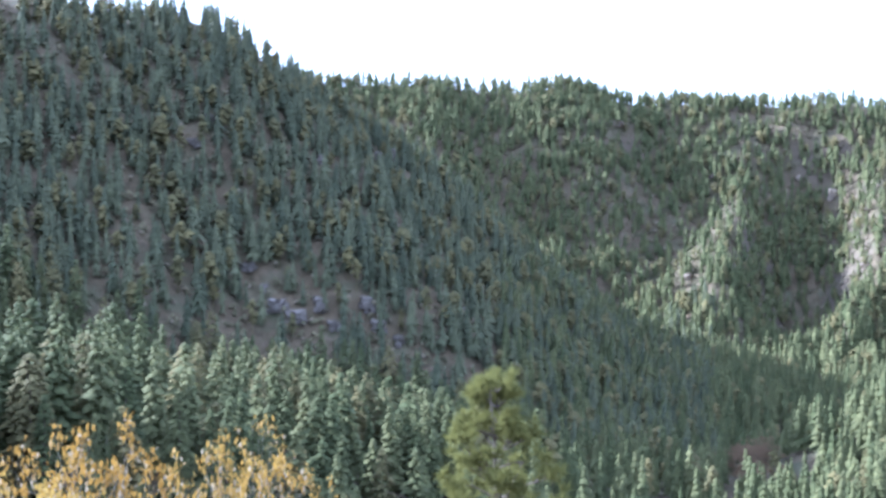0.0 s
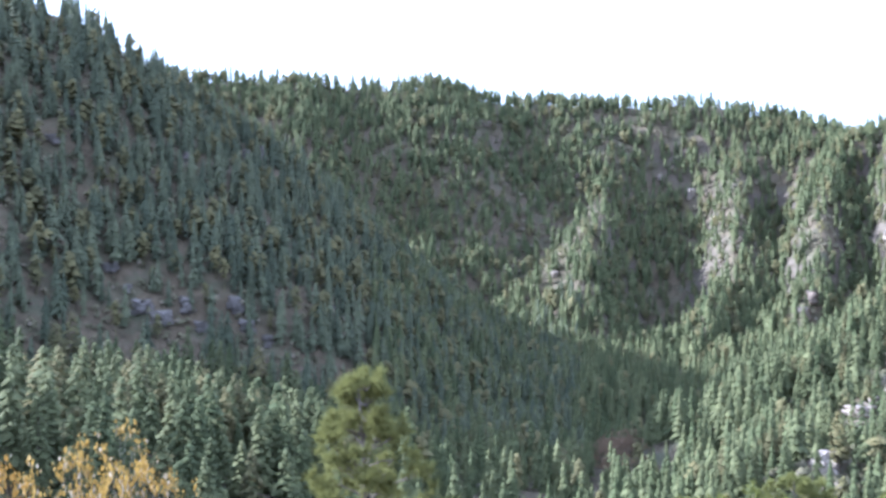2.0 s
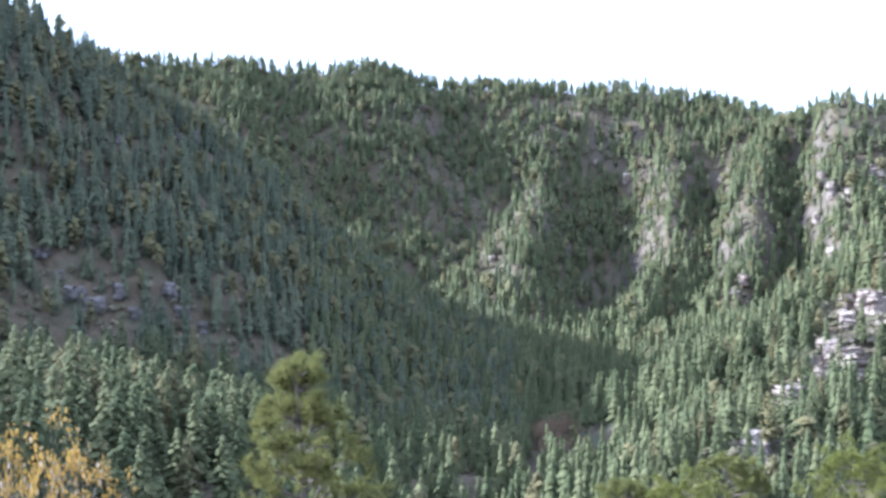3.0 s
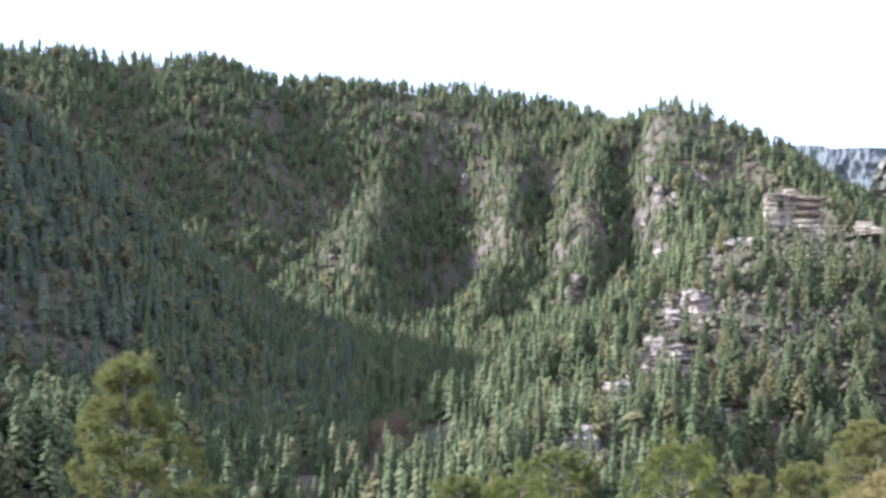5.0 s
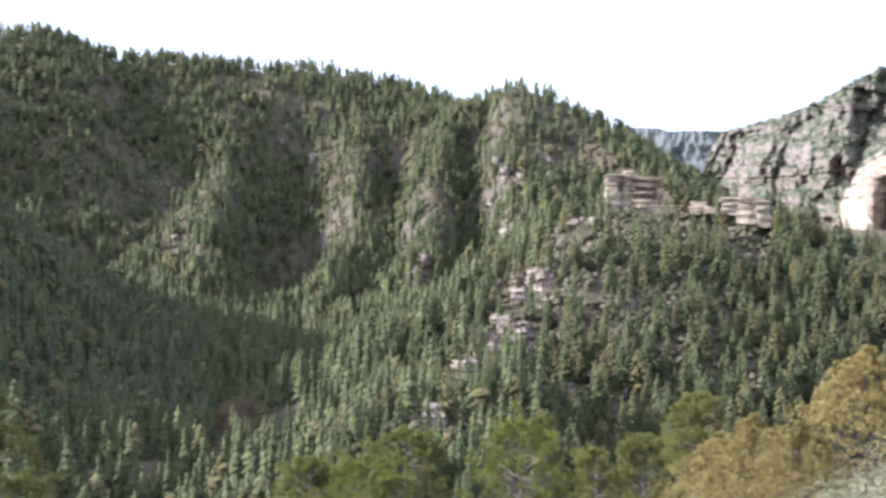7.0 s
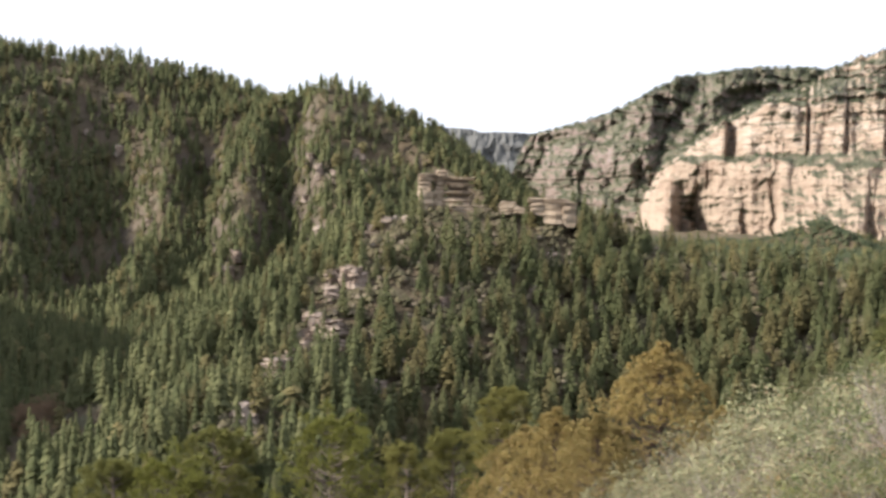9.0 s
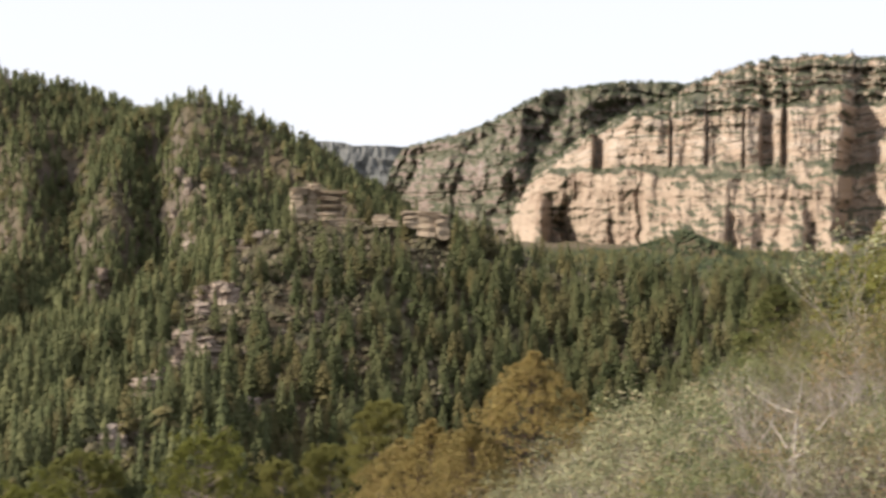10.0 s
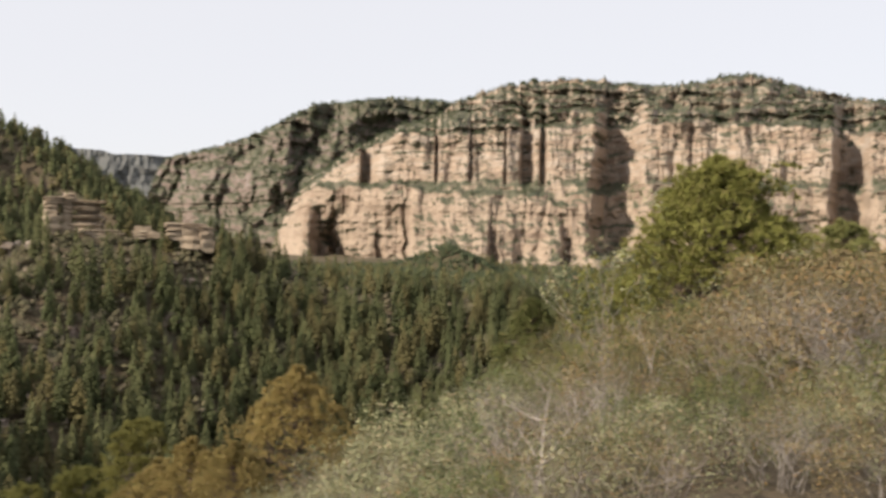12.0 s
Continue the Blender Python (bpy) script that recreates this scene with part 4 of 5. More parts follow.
def rock_tower():
    """A castle of bedded sandstone on the crest: a pillar, a gap, and stacked ledges."""
    x, y, _ = bearing(36.35, 484, 0)
    z = EYE + 4.2
    foot = tagged(new("rock_tower"), "pale layered sandstone tower of stacked ledges on the spur crest", "rock")
    foot.matrix_basis = pose(x, y, z - 3, 0, 0, -36)
    r = random.Random(5)
    # across, towards the back, height of the middle, wide, deep, thick
    for cx, cy, cz, w, d, t in ((-10, 0, 3, 6, 8, 8), (-10.4, 0, 9, 5.4, 7, 5), (-9.8, 0, 12.6, 7, 8, 2.4), (-9.4, 0, 14.4, 7.6, 8, 1.2), (-4.2, 1.5, 4, 4.6, 7, 9), (-4, 1.2, 10, 4.4, 7, 4), (-3.6, 1, 13.4, 5.6, 8, 2.6), (-3.2, 1, 15.6, 4.4, 6, 1.8),
                               (3.5, 1.5, 2, 12, 8, 4.5), (4, 2.8, 5, 9, 6, 2.2), (4, 1, 6.8, 12.5, 8.5, 1.5), (4.2, 2.8, 8.4, 9, 6, 2.0), (4.4, 1, 10.2, 12.6, 8.5, 1.5), (4.4, 2.6, 11.6, 9.5, 6.5, 1.6), (4.8, 1, 12.9, 12.8, 8.6, 1.4),
                               (8, -1, 0.6, 17, 8, 1.6), (9, -1.5, -1.5, 18, 9, 3)):
        s_ = part("slab", CRISP_SLABS[r.randrange(8)], foot)
        s_.matrix_basis = pose(cx, cy, cz, r.gauss(0, 1.5), r.gauss(0, 1.5), r.gauss(0, 6)) @ Matrix.Diagonal((w * 1.05, d, t * 1.08, 1))
    x, y, _ = bearing(41.9, 480, 0)
    z = EYE - 1.5
    foot = tagged(new("rock_tower"), "dark-faced sandstone crag with a flat cap on the spur crest", "rock")
    foot.matrix_basis = pose(x, y, z - 2, 0, 0, -42)
    for cx, cy, cz, w, d, t in ((-7, 0, 5, 8, 7, 5), (-7.4, 0, 8.6, 9, 7, 2.2), (0, 0, 3, 9, 8, 9), (0.4, 0, 8.6, 11, 8, 2.0), (6, -1, 2, 6, 7, 9), (5.6, -1, 7.2, 7, 7, 2), (-14, 1, 4, 8, 6, 3), (-20, 2, 4.5, 9, 6, 3.4), (-20.5, 2, 7, 7, 5, 2)):
        s_ = part("slab", CRISP_SLABS[r.randrange(8)], foot)
        s_.matrix_basis = pose(cx, cy, cz, r.gauss(0, 2), r.gauss(0, 2), r.gauss(0, 8)) @ Matrix.Diagonal((w, d, t * 1.08, 1))


rock_tower()

# ---- canyon floor: road, cars, bare cottonwoods ----


def road():
    pts = []
    for (ax, ay), (bx, by) in zip(ROAD_LINE, ROAD_LINE[1:]):
        for k in range(8):
            pts.append((ax + (bx - ax) * k / 8, ay + (by - ay) * k / 8))
    pts = np.array(pts)
    d = np.gradient(pts, axis=0)
    nrm = np.stack([-d[:, 1], d[:, 0]], -1) / np.linalg.norm(d, axis=1)[:, None]
    rows = []
    for off, lift in ((-4.2, -0.6), (-4.0, 0.12), (0, 0.2), (4.0, 0.12), (4.2, -0.6)):
        p = pts + nrm * off
        rows.append(np.concatenate([p, height(pts[:, 0], pts[:, 1])[:, None] + lift + 0.25], 1))
    V = np.array(rows)
    ob = new("road", mesh_np("road", V.reshape(-1, 3), grid_faces(5, len(pts)), ASPHALT))
    tagged(ob, "grey asphalt canyon road among the trees", "road", kind="structure")


road()


def paint(name, colour, rough=0.35):
    m, nt, b = shader(name, rough)
    c = mix(nt, noise_tex(nt, 3.0, 3), tuple(v * 0.9 for v in colour), colour)
    nt.links.new(c, b.inputs["Base Color"])
    return m


def car(x, y, turn, colour, label):
    z = ground_at(x, y) + 0.45
    foot = tagged(new("car"), label, "car", "cars on the canyon road")
    foot.matrix_basis = pose(x, y, z, 0, 0, turn)
    bm = bmesh.new()
    prof = ((-2.2, 0.35), (-2.2, 0.85), (-1.9, 0.95), (-1.4, 1.45), (0.5, 1.48), (1.15, 0.98), (2.1, 0.85), (2.25, 0.6), (2.2, 0.35))
    left = [bm.verts.new((a, 0.85 if b < 1.2 else 0.68, b)) for a, b in prof]
    right = [bm.verts.new((a, -0.85 if b < 1.2 else -0.68, b)) for a, b in prof]
    bm.faces.new(left)
    bm.faces.new(right[::-1])
    for k in range(len(prof)):
        j = (k + 1) % len(prof)
        bm.faces.new((left[k], right[k], right[j], left[j]))
    me = bpy.data.meshes.new("body")
    bm.to_mesh(me)
    bm.free()
    me.materials.append(colour)
    part("body", me, foot)
    glass = paint("car_glass", (0.03, 0.035, 0.04), 0.1)
    for name, corners in (("windscreen", ((0.56, 0.6, 1.42), (0.56, -0.6, 1.42), (1.14, -0.7, 1.02), (1.14, 0.7, 1.02))), ("side_window", ((-1.3, 0.71, 1.4), (0.4, 0.71, 1.42), (0.9, 0.83, 1.05), (-1.6, 0.83, 1.05))),
                          ("side_window", ((-1.3, -0.71, 1.4), (0.4, -0.71, 1.42), (0.9, -0.83, 1.05), (-1.6, -0.83, 1.05)))):
        c = np.array(corners)
        n = np.cross(c[1] - c[0], c[2] - c[0])
        n = n / np.linalg.norm(n)
        n = n if np.dot(n, c.mean(0) - np.array((0, 0, 1.0))) > 0 else -n
        V = np.concatenate([c + n * 0.012, c - n * 0.02])
        part(name, mesh_np(name, V, np.array([(0, 1, 2, 3), (7, 6, 5, 4), (0, 4, 5, 1), (1, 5, 6, 2), (2, 6, 7, 3), (3, 7, 4, 0)]), glass), foot, "dark glass")
    rubber = paint("tyre_rubber", (0.03, 0.03, 0.03), 0.8)
    for wx in (-1.4, 1.4):
        for wy in (-0.8, 0.8):
            bm = bmesh.new()
            bmesh.ops.create_cone(bm, cap_ends=True, segments=14, radius1=0.33, radius2=0.33, depth=0.22)
            me = bpy.data.meshes.new("wheel")
            bm.to_mesh(me)
            bm.free()
            me.materials.append(rubber)
            w = part("wheel", me, foot)
            w.matrix_basis = pose(wx, wy, 0.33, 90, 0, 0)


cx, cy, _ = bearing(13.85, 486, 0)
car(cx, cy, 28, paint("white_paint", (0.75, 0.77, 0.8)), "white car parked on the canyon road")
cx, cy, _ = bearing(16.1, 513, 0)
car(cx, cy, 30, paint("silver_paint", (0.6, 0.6, 0.58)), "pale silver car on the canyon road")


def cottonwood(rng):
    segs, tips = [], []
    for k in range(3):
        a = k * 2.1 + rng.random()
        s_, t_ = branching(rng, (0, 0, 0), (0.35 * math.cos(a), 0.35 * math.sin(a), 1), 3.0, 0.16, 4, (2, 3), 0.5, 0.12, 0.75)
        segs += s_
        tips += t_
    return (("branchwork", limbs(segs, 3, 0.02), BARK, "pinkish grey limbs"), ("crown", tufts(rng, tips, 12, 1.1, 0.05, 0.9), PINK_TWIG, "haze of pinkish bare twigs"))


COTTON = [plant("cottonwood_tree", "leafless pinkish cottonwood on the canyon floor", "tree", cottonwood(RR), "bare cottonwoods") for _ in range(3)]
cot = [bearing(15.7 + RR.gauss(0, 0.9), 428 + 24 * RR.gauss(0, 1), 0)[:2] for _ in range(30)] + [bearing(21.3 + RR.gauss(0, 1.0), 330 + 20 * RR.gauss(0, 1), 0)[:2] for _ in range(8)]
for k, (cx, cy) in enumerate(cot):
    m = pose(cx, cy, ground_at(cx, cy) - 0.2, 0, 0, RR.random() * 360) @ Matrix.Scale(0.85 + 0.5 * RR.random(), 4)
    if k < 3:
        COTTON[k].matrix_basis = m
    else:
        b = COTTON[k % 3]
        copy_thing(b, m @ Matrix.Diagonal((1 / b.scale[0], 1 / b.scale[1], 1 / b.scale[2], 1)))

# ---- trees and shrubs of the near hillside ----


def tall_pine(rng, h, reach, start, whorls, levels=2, tuft=15, needle=0.17, wide=0.012, round_top=False, up=0.45):
    """A ponderosa: trunk, upswept limbs, and bursts of long needles at their ends."""
    trunk = []
    p = Vector((0, 0, -0.6))
    for k in range(8):
        q = Vector((0.05 * rng.gauss(0, 1), 0.05 * rng.gauss(0, 1), -0.6 + (h + 0.55) * (k + 1) / 8))
        trunk.append((tuple(p), tuple(q), 0.02 * h * (1 - k / 8.6), 0.02 * h * (1 - (k + 1) / 8.6)))
        p = q
    segs, tips = [], [((0, 0, h - 0.05), (0, 0, 1)), ((0, 0, h - 0.25), (0, 0, 1))]
    for k in range(whorls):
        q = k / (whorls - 1)
        z = h * (start + (0.97 - start) * q)
        full = (1 - q) ** 1.15 if not round_top else math.sqrt(max(0.05, 1 - (q * 1.02 - 0.25) ** 2 * 1.6))
        for j in range(rng.randint(3, 5)):
            a = rng.random() * 6.283
            l = reach * (0.16 + 0.84 * full) * (0.65 + 0.5 * rng.random())
            s_, t_ = branching(rng, (0, 0, z), (math.cos(a), math.sin(a), up), l * 0.48, 0.010 + 0.014 * l, levels, (2, 3), 0.55, 0.10, 0.62, 0.16)
            segs += s_
            tips += t_
            for sg in s_:
                if rng.random() < 0.55 and math.hypot(sg[1][0], sg[1][1]) > l * 0.3:
                    tips.append((sg[1], (sg[1][0] - sg[0][0], sg[1][1] - sg[0][1], 0.3)))
    return (("trunk", limbs(trunk, 7), BARK, "rough grey-brown trunk"), ("branchwork", limbs(segs, 4, 0.010), BARK, "upswept limbs"), ("crown", tufts(rng, tips, tuft, needle, wide, 0.7), PINE, ""))


def stand(ob, az, dist, top_rise, h, turn=0, sink=0.0):
    """Stand a plant of height h so that its top reaches that rise, with the foot on the ground; it is scaled to fit."""
    x, y, zt = bearing(az, dist, top_rise)
    g = ground_at(x, y)
    s_ = (zt - g) / h
    ob.matrix_basis = pose(x, y, g - sink, 0, 0, turn) @ Matrix.Scale(s_, 4)
    return ob


R1 = random.Random(31)
pine = plant("ponderosa_pine", "sunlit yellow-green young ponderosa pine on the near slope", "tree", tall_pine(R1, 10.5, 3.6, 0.35, 23, 2, 20, 0.23, 0.024))
stand(pine, 2.85, 22, -6.6, 10.5, 20)

LIME = []
for colour, reach, label in ((LIME_PINE, 4.6, "round-crowned bright green pinyon pine below the near slope"), (PINE, 3.4, "olive green pinyon pine below the near slope")):
    pieces = list(tall_pine(R1, 20, reach, 0.62, 18, 2, 18, 0.42, 0.045, True, 0.25))
    pieces[2] = ("crown", pieces[2][1], colour, "")
    LIME.append(plant("pinyon_pine", label, "tree", pieces, "pinyon pines on the near slope"))
for k, (kind, az, dist, rise) in enumerate(((0, 30.7, 62, -10.9), (1, 24.6, 78, -11.5), (1, 19.6, 86, -12.9), (1, 34.6, 76, -12.2), (1, 37.0, 84, -11.4), (1, 39.6, 70, -9.2), (0, 22.3, 72, -12.9))):
    ob = LIME[kind] if k < 2 else copy_thing(LIME[kind], Matrix())
    stand(ob, az, dist, rise, 20, 57 * k)


def gambel_oak(rng, h, stems, leaf=0.10):
    segs, tips = [], []
    for k in range(stems):
        a = rng.random() * 6.283
        s_, t_ = branching(rng, (0.25 * math.cos(a), 0.25 * math.sin(a), -0.3), (0.10 * math.cos(a), 0.10 * math.sin(a), 1), h * 0.55, 0.06, 4, (2, 3), 0.55, 0.10, 0.5, 0.10)
        segs += s_
        tips += t_
    top = max(t[0][2] for t in tips)
    k = h / top
    segs = [(tuple(v * k for v in p), tuple(v * k for v in q), a, b) for p, q, a, b in segs]
    tips = [(tuple(v * k for v in p), d) for p, d in tips]
    return (("branchwork", limbs(segs, 5), GREY_WOOD, "pale grey branches"), ("foliage", leaf_cloud(rng, tips, 6, leaf * 1.1, 0.09, 0.75), OAK_LEAF, "orange-yellow lobed leaves"))


OAKS = [plant("gambel_oak", "small oak with sparse orange-yellow autumn leaves on the near slope", "tree", gambel_oak(R1, 8, 4), "autumn oaks on the near slope") for _ in range(3)]
for k, (az, dist, rise) in enumerate(((-18.7, 15.5, -8.8), (-10.6, 16.5, -9.5), (-20.6, 16, -10.3), (-16.9, 15, -10.3), (-9.1, 17, -10.7), (-22.2, 14, -10.6), (-25, 15, -9.5), (-19.6, 14, -11.2))):
    ob = OAKS[k] if k < 3 else copy_thing(OAKS[k % 3], Matrix())
    stand(ob, az, dist, rise, 8, 71 * k)
    ob.matrix_basis = ob.matrix_basis @ Matrix.Diagonal((0.45, 0.45, 1, 1))


def juniper(rng, h, reach, count, material, spray=0.16, taper=0.62):
    """A dense juniper: many limbs from a short trunk, each ending in small scaly sprays."""
    segs, tips = [((0, 0, -0.5), (0.1, 0, h * 0.35), 0.16, 0.11), ((0.1, 0, h * 0.35), (0, 0.05, h * 0.9), 0.11, 0.03)], []
    for k in range(count):
        q = k / count
        z = h * (0.03 + 0.88 * q)
        full = max(0.06, (1 - q) ** taper) * (0.85 + 0.3 * rng.random())
        a = k * 2.39996 + rng.random()
        l = reach * full * (0.75 + 0.4 * rng.random())
        s_, t_ = branching(rng, (0, 0, z), (math.cos(a), math.sin(a), 0.5 * q - 0.02), l * 0.5, 0.03, 3, (2, 3), 0.5, 0.05 + 0.1 * q, 0.6, 0.2)
        segs += s_
        tips += t_
    return (("branchwork", limbs(segs, 3, 0.010), DARK_WOOD, "dark twisted limbs"), ("crown", tufts(rng, tips, 11, spray, spray * 0.26, 0.6), material, ""))


big = plant("juniper_tree", "dense bright green juniper on the near hillside", "tree", juniper(R1, 6.0, 3.7, 340, GREEN_JUNIPER, 0.20, 0.8))
stand(big, 69.3, 30, 5.1, 6.0, 0)
second = plant("juniper_tree", "olive green juniper behind the shrubs on the near hillside", "tree", juniper(R1, 5.0, 2.6, 90, OLIVE_LEAF, 0.2))
stand(second, 75.5, 29, 1.6, 5.0, 60)
gold = plant("juniper_tree", "golden rust-coloured juniper on the near slope", "tree", juniper(R1, 10.0, 5.4, 230, RUST_JUNIPER, 0.24, 0.85))
stand(gold, 47.9, 33, -6.0, 10.0, 10)
for az, dist, rise, turn in ((42.6, 35, -9.6, 80), (44.8, 30, -9.9, 150), (51.0, 36, -9.3, 200), (40.9, 40, -10.6, 250)):
    stand(copy_thing(gold, Matrix()), az, dist, rise, 10.0, turn)
olive = plant("juniper_tree", "golden olive juniper at the edge of the near hillside", "tree", juniper(R1, 5.0, 1.9, 110, OLIVE_LEAF, 0.2))
stand(olive, 60.0, 33, -2.5, 5.0, 200)


def dome_leaves(rng, h, reach, clumps, per, leaf, narrow):
    """Leaves of a bush in rounded sprays over an uneven dome, each facing outwards."""
    g = np.random.default_rng(rng.randrange(1 << 30))
    way = unit(g.normal(0, 1, (clumps, 3)) * (1, 1, 0.8) + (0, 0, 0.35))
    lobes = unit(g.normal(0, 1, (6, 3)))
    bulge = 0.62 + 0.45 * np.max(way @ lobes.T, 1, keepdims=True) ** 2
    depth = np.where(g.random((clumps, 1)) < 0.3, 0.6, 0.92)
    mid = np.array((0, 0, h * 0.42)) + way * bulge * depth * np.array((reach, reach, h * 0.56))
    size = reach * g.uniform(0.15, 0.30, (clumps, 1))
    out = unit(np.repeat(way, per, 0) * 0.9 + g.normal(0, 0.8, (clumps * per, 3)))
    c = np.repeat(mid, per, 0) + out * np.repeat(size, per, 0) * g.uniform(0.5, 1.15, (clumps * per, 1))
    n = unit(out + (0, 0, 0.25) + g.normal(0, 0.8, out.shape))
    a = unit(np.cross(n, g.normal(0, 1, n.shape)))
    b = np.cross(n, a)
    s_ = leaf * g.uniform(0.6, 1.5, (len(c), 1))
    V = np.stack([c - a * s_ / 2, c + b * s_ * narrow / 2, c + a * s_ / 2, c - b * s_ * narrow / 2], 1).reshape(-1, 3)
    k = np.arange(len(c))[:, None] * 4
    return V, np.concatenate([k + np.array([[0, 1, 2]]), k + np.array([[0, 2, 3]])]), np.repeat(g.uniform(0, 0.85, clumps), per * 4)


def shrub(rng, h, reach, stems, leaf, per_tip, material, wood, levels=3, narrow=0.5):
    segs, tips = [], []
    for k in range(stems):
        a = k * 6.283 / stems + rng.random() * 0.6
        out = reach / h
        s_, t_ = branching(rng, (0.1 * math.cos(a), 0.1 * math.sin(a), -0.2), (out * math.cos(a) * rng.random(), out * math.sin(a) * rng.random(), 0.8), h * 0.36, 0.020, levels, (2, 3), 0.6, 0.10, 0.70, 0.2)
        segs += s_
        tips += t_
    top = max(t[0][2] for t in tips)
    k = h / top
    segs = [(tuple(v * k for v in p), tuple(v * k for v in q), a, b) for p, q, a, b in segs]
    tips = [(tuple(v * k for v in p), d) for p, d in tips]
    pieces = [("branchwork", limbs(segs, 3, 0.0025 if per_tip else 0.0), wood, "crooked stems")]
    if per_tip:
        pieces.append(("foliage", dome_leaves(rng, h, reach, int(per_tip * 2.2), 60, leaf * 1.1, narrow), material, ""))
    return pieces


KINDS = [("manzanita_bush", "grey-green broad-leaved bush on the near hillside", (2.0, 1.3, 9, 0.046, 30, MANZANITA, GREY_WOOD)), ("manzanita_bush", "grey-green broad-leaved bush on the near hillside", (1.8, 1.5, 9, 0.044, 30, MANZANITA, GREY_WOOD)),
         ("scrub_oak", "brownish scrub oak with dry leaves on the near hillside", (2.2, 1.3, 9, 0.042, 24, SCRUB_OAK, GREY_WOOD)), ("scrub_oak", "brownish scrub oak with dry leaves on the near hillside", (2.0, 1.4, 9, 0.042, 20, SCRUB_OAK, GREY_WOOD)),
         ("mahogany_bush", "olive green small-leaved bush on the near hillside", (2.2, 1.4, 9, 0.038, 34, OLIVE_LEAF, DARK_WOOD)), ("mahogany_bush", "dark green small-leaved bush on the near hillside", (1.9, 1.4, 9, 0.038, 34, GREEN_LEAF, DARK_WOOD)),
         ("bare_bush", "leafless grey twiggy bush on the near hillside", (2.0, 1.3, 14, 0, 0, None, GREY_WOOD))]
BUSH = []
for name, label, args in KINDS:
    BUSH.append(plant(name, label, "bush", shrub(R1, *args), "bushes of the near hillside"))
used = set()


def bush_at(k, az, dist, size, turn):
    x, y, _ = bearing(az, dist, 0)
    ob = BUSH[k] if k not in used else copy_thing(BUSH[k], Matrix())
    used.add(k)
    ob.matrix_basis = pose(x, y, ground_at(x, y) - 0.05, 0, 0, turn) @ Matrix.Scale(size, 4)


HEDGE = ((44, -15), (45.3, -14.4), (48, -12.6), (51, -10.9), (54, -10.0), (56.6, -8.6), (57.9, -6.9), (59.7, -5.4), (61.2, -4.3), (63, -3.8), (66, -4.2), (70, -2.8), (72.5, -0.4), (76, 0.6), (90, 1.2))


def hedge_bushes(count, near, far_, az0=47, az1=87):
    for _ in range(count):
        az = az0 + (az1 - az0) * R1.random()
        dist = math.sqrt(near ** 2 + (far_ ** 2 - near ** 2) * R1.random())
        x, y, top = bearing(az, dist, float(np.interp(az, [a for a, _ in HEDGE], [b for _, b in HEDGE])) + R1.gauss(-0.4, 0.9))
        room = (top - ground_at(x, y)) / 2.3
        size = min(0.6 + 1.2 * R1.random(), room * 1.1)
        if size < 0.45:
            continue
        patch = 0.5 + 0.9 * float(fbm(np.array([x / 3.2]), np.array([y / 3.2]), 17.0, 2)[0]) + R1.gauss(0, 0.07)
        kind = min(6, max(0, int(patch * 7)))
        kind = (3, 4, 6, 5, 0, 6, 2)[kind] if az > 58 else (0, 1, 0, 5, 1, 6, 0)[kind]
        bush_at(kind, az, dist, size, R1.random() * 360)


hedge_bushes(44, 16, 24)
hedge_bushes(90, 22, 38)
# the bushes in front, each by kind, bearing, distance and the rise of its top
FRONT = ((0, 50.5, 20, -10.4), (1, 53, 18, -9.4), (0, 55.5, 17, -8.6), (1, 57.3, 15, -7.4), (0, 54, 14, -10.5), (1, 51, 16, -12), (0, 57, 12, -10), (5, 59.2, 13, -8.4), (6, 61.0, 12, -6.6),
         (6, 63.3, 12, -6.6), (6, 64.6, 13, -6.2), (2, 65.0, 15, -3.9), (3, 66.8, 14, -5.2), (3, 69.3, 19, -2.3), (2, 70.6, 18, -3.0), (0, 72.0, 20, -0.6), (6, 74.0, 17, -1.0), (6, 75.8, 16, -0.8), (3, 77.5, 17, 0.2),
         (4, 70.2, 13, -5.0), (4, 72.8, 12.5, -4.9), (5, 67.3, 11.5, -7.4), (4, 66.2, 10.5, -9.0), (5, 71.5, 10.5, -8.6), (3, 75.3, 11, -6), (4, 77, 12, -4.5), (2, 74, 10, -9), (0, 63.8, 10, -9.5),
         (5, 60.5, 10.5, -10.2), (3, 68.8, 10, -10), (1, 58, 10, -11.5), (2, 62.2, 10, -11), (0, 48, 21, -12.6), (1, 46.4, 22, -14), (0, 79.5, 11, -5), (5, 82, 13, -2))
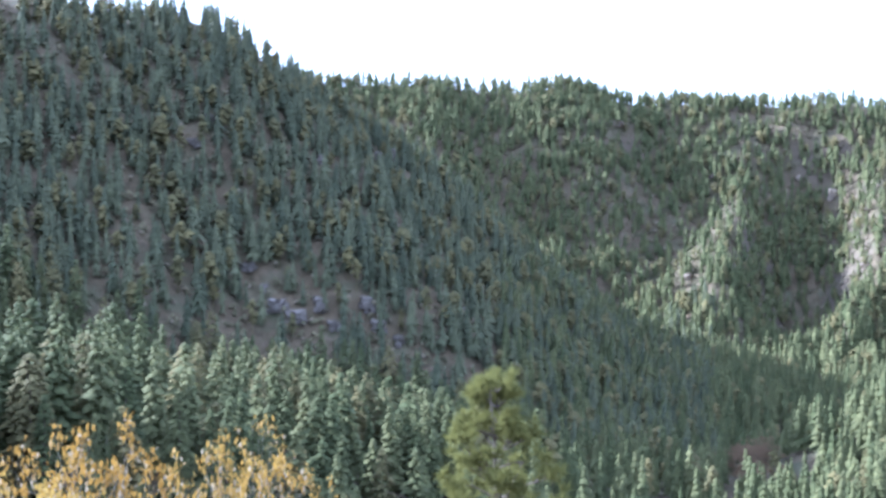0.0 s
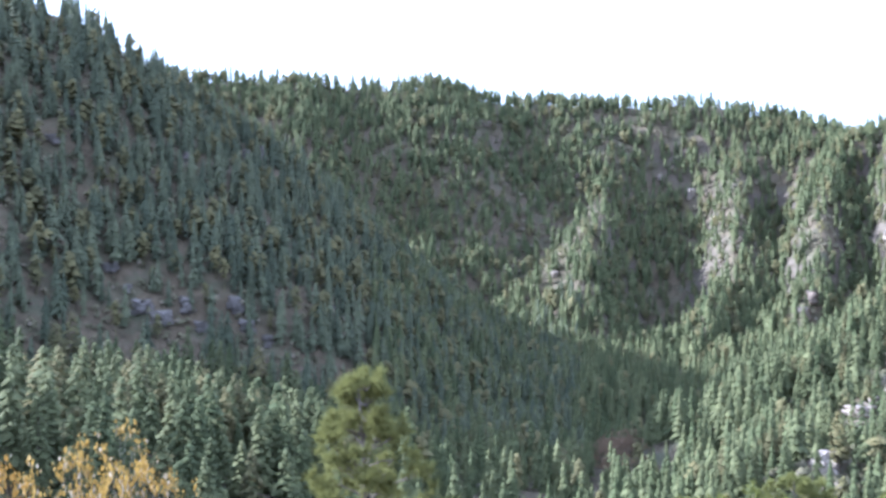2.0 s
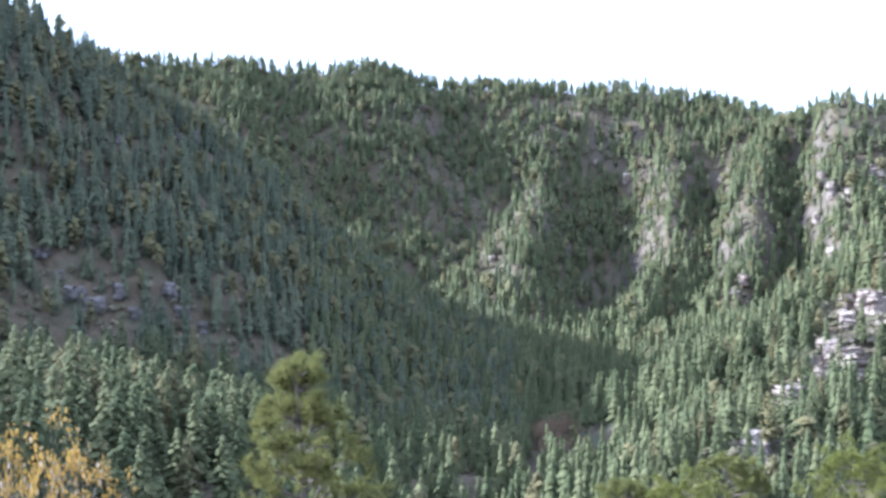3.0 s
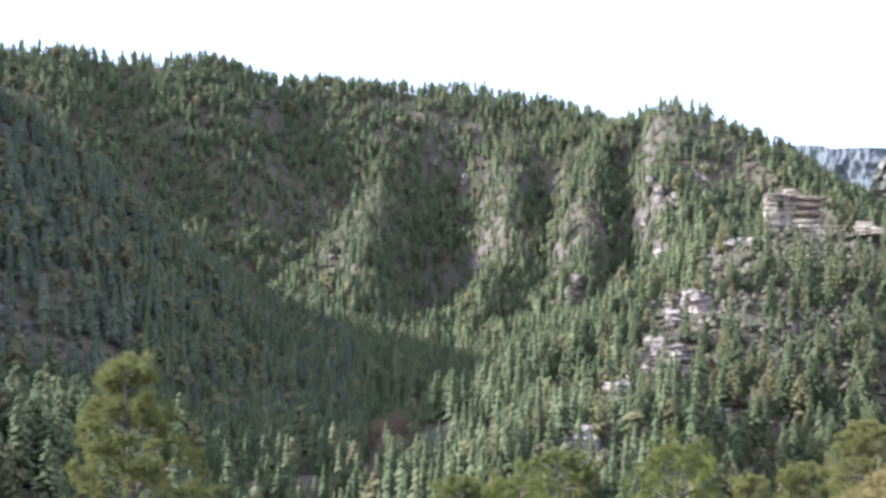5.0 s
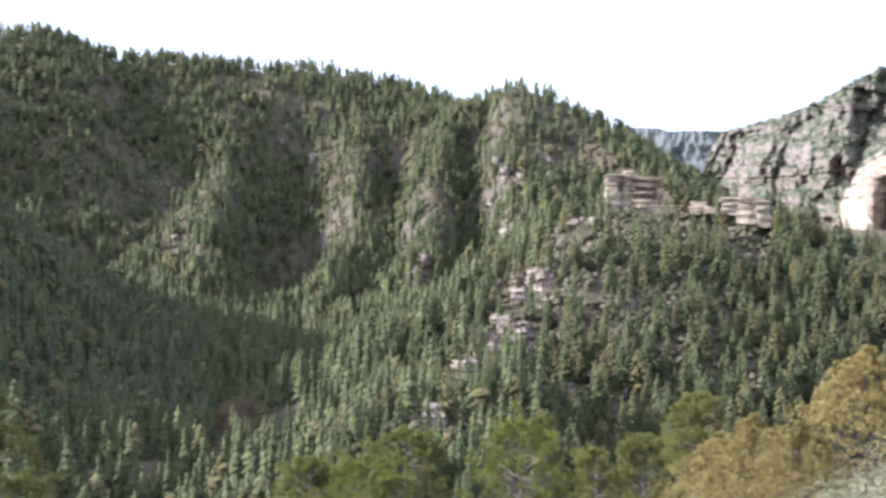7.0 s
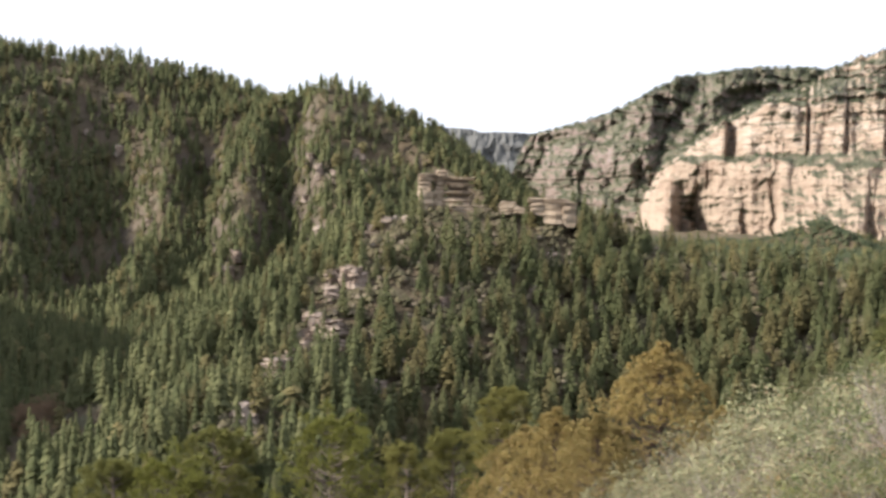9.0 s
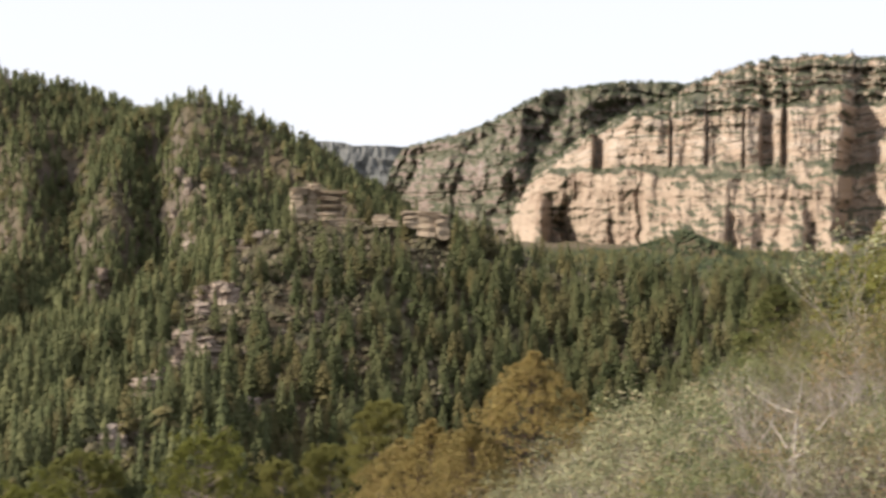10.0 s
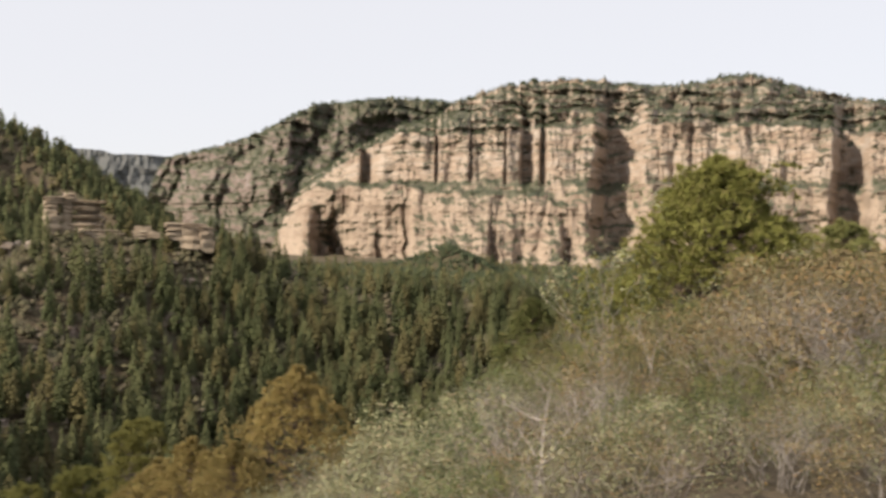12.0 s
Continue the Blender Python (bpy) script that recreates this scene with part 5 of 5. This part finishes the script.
for k in range(22):      # low growth in front of the taller bushes
    bush_at((0, 4, 3, 1, 5, 4, 6, 2)[k % 8], 53 + 1.45 * k + R1.gauss(0, 0.5), 8.7 + 1.4 * R1.random(), 0.34 + 0.18 * R1.random(), R1.random() * 360)
for k, az, dist, rise in FRONT:
    ob = BUSH[k] if k not in used else copy_thing(BUSH[k], Matrix())
    used.add(k)
    stand(ob, az, dist, rise, KINDS[k][2][0], R1.random() * 360)


def bare_tree(rng, h):
    segs, tips = branching(rng, (0, 0, -0.3), (0.03, 0, 1), h * 0.5, 0.085, 5, (2, 3), 0.55, 0.10, 0.62, 0.14)
    extra = []
    for z in (0.28, 0.38, 0.45):
        a = rng.random() * 6.283
        s_, t_ = branching(rng, (0, 0, h * z), (math.cos(a), math.sin(a), 0.5), h * 0.22, 0.02, 3, (2, 2), 0.5, 0.1, 0.6, 0.18)
        extra += s_
    top = max(t[0][2] for t in tips)
    segs = [(tuple(v * h / top for v in p), tuple(v * h / top for v in q), a, b) for p, q, a, b in segs + extra]
    return (("branchwork", limbs(segs, 5), GREY_WOOD, "pale grey bare branches"),)


snag = plant("bare_tree", "slender leafless pale grey tree on the near hillside", "tree", bare_tree(R1, 3.2))
stand(snag, 61.6, 9.8, -6.0, 3.2, 0)
for az, dist, rise, turn in ((66.6, 22, -3.4, 0), (72.6, 21, -1.2, 100), (74.6, 19, -2.6, 210), (69.6, 20, -3.0, 300)):
    stand(plant("scrub_oak", "tall rusty scrub oak with dry leaves on the near hillside", "bush", shrub(R1, 3.0, 1.4, 9, 0.055, 16, SCRUB_OAK, DARK_WOOD), "bushes of the near hillside"), az, dist, rise, 3.0, turn)
snag = plant("bare_tree", "sparse grey-leaved tree beside the juniper", "tree", shrub(R1, 4.5, 1.6, 5, 0.08, 12, MANZANITA, GREY_WOOD, 4))
stand(snag, 63.9, 28, 3.3, 4.5, 30)
for az, dist, rise, turn in ((73.8, 22, 0.6, 20), (76.5, 20, 0.4, 120), (66.8, 19, -3.2, 200), (64.2, 17, -4.2, 80), (75.0, 18, -1.4, 10)):
    stand(plant("bare_tree", "grey leafless twiggy tree on the near hillside", "tree", bare_tree(R1, 3.6)), az, dist, rise, 3.6, turn)
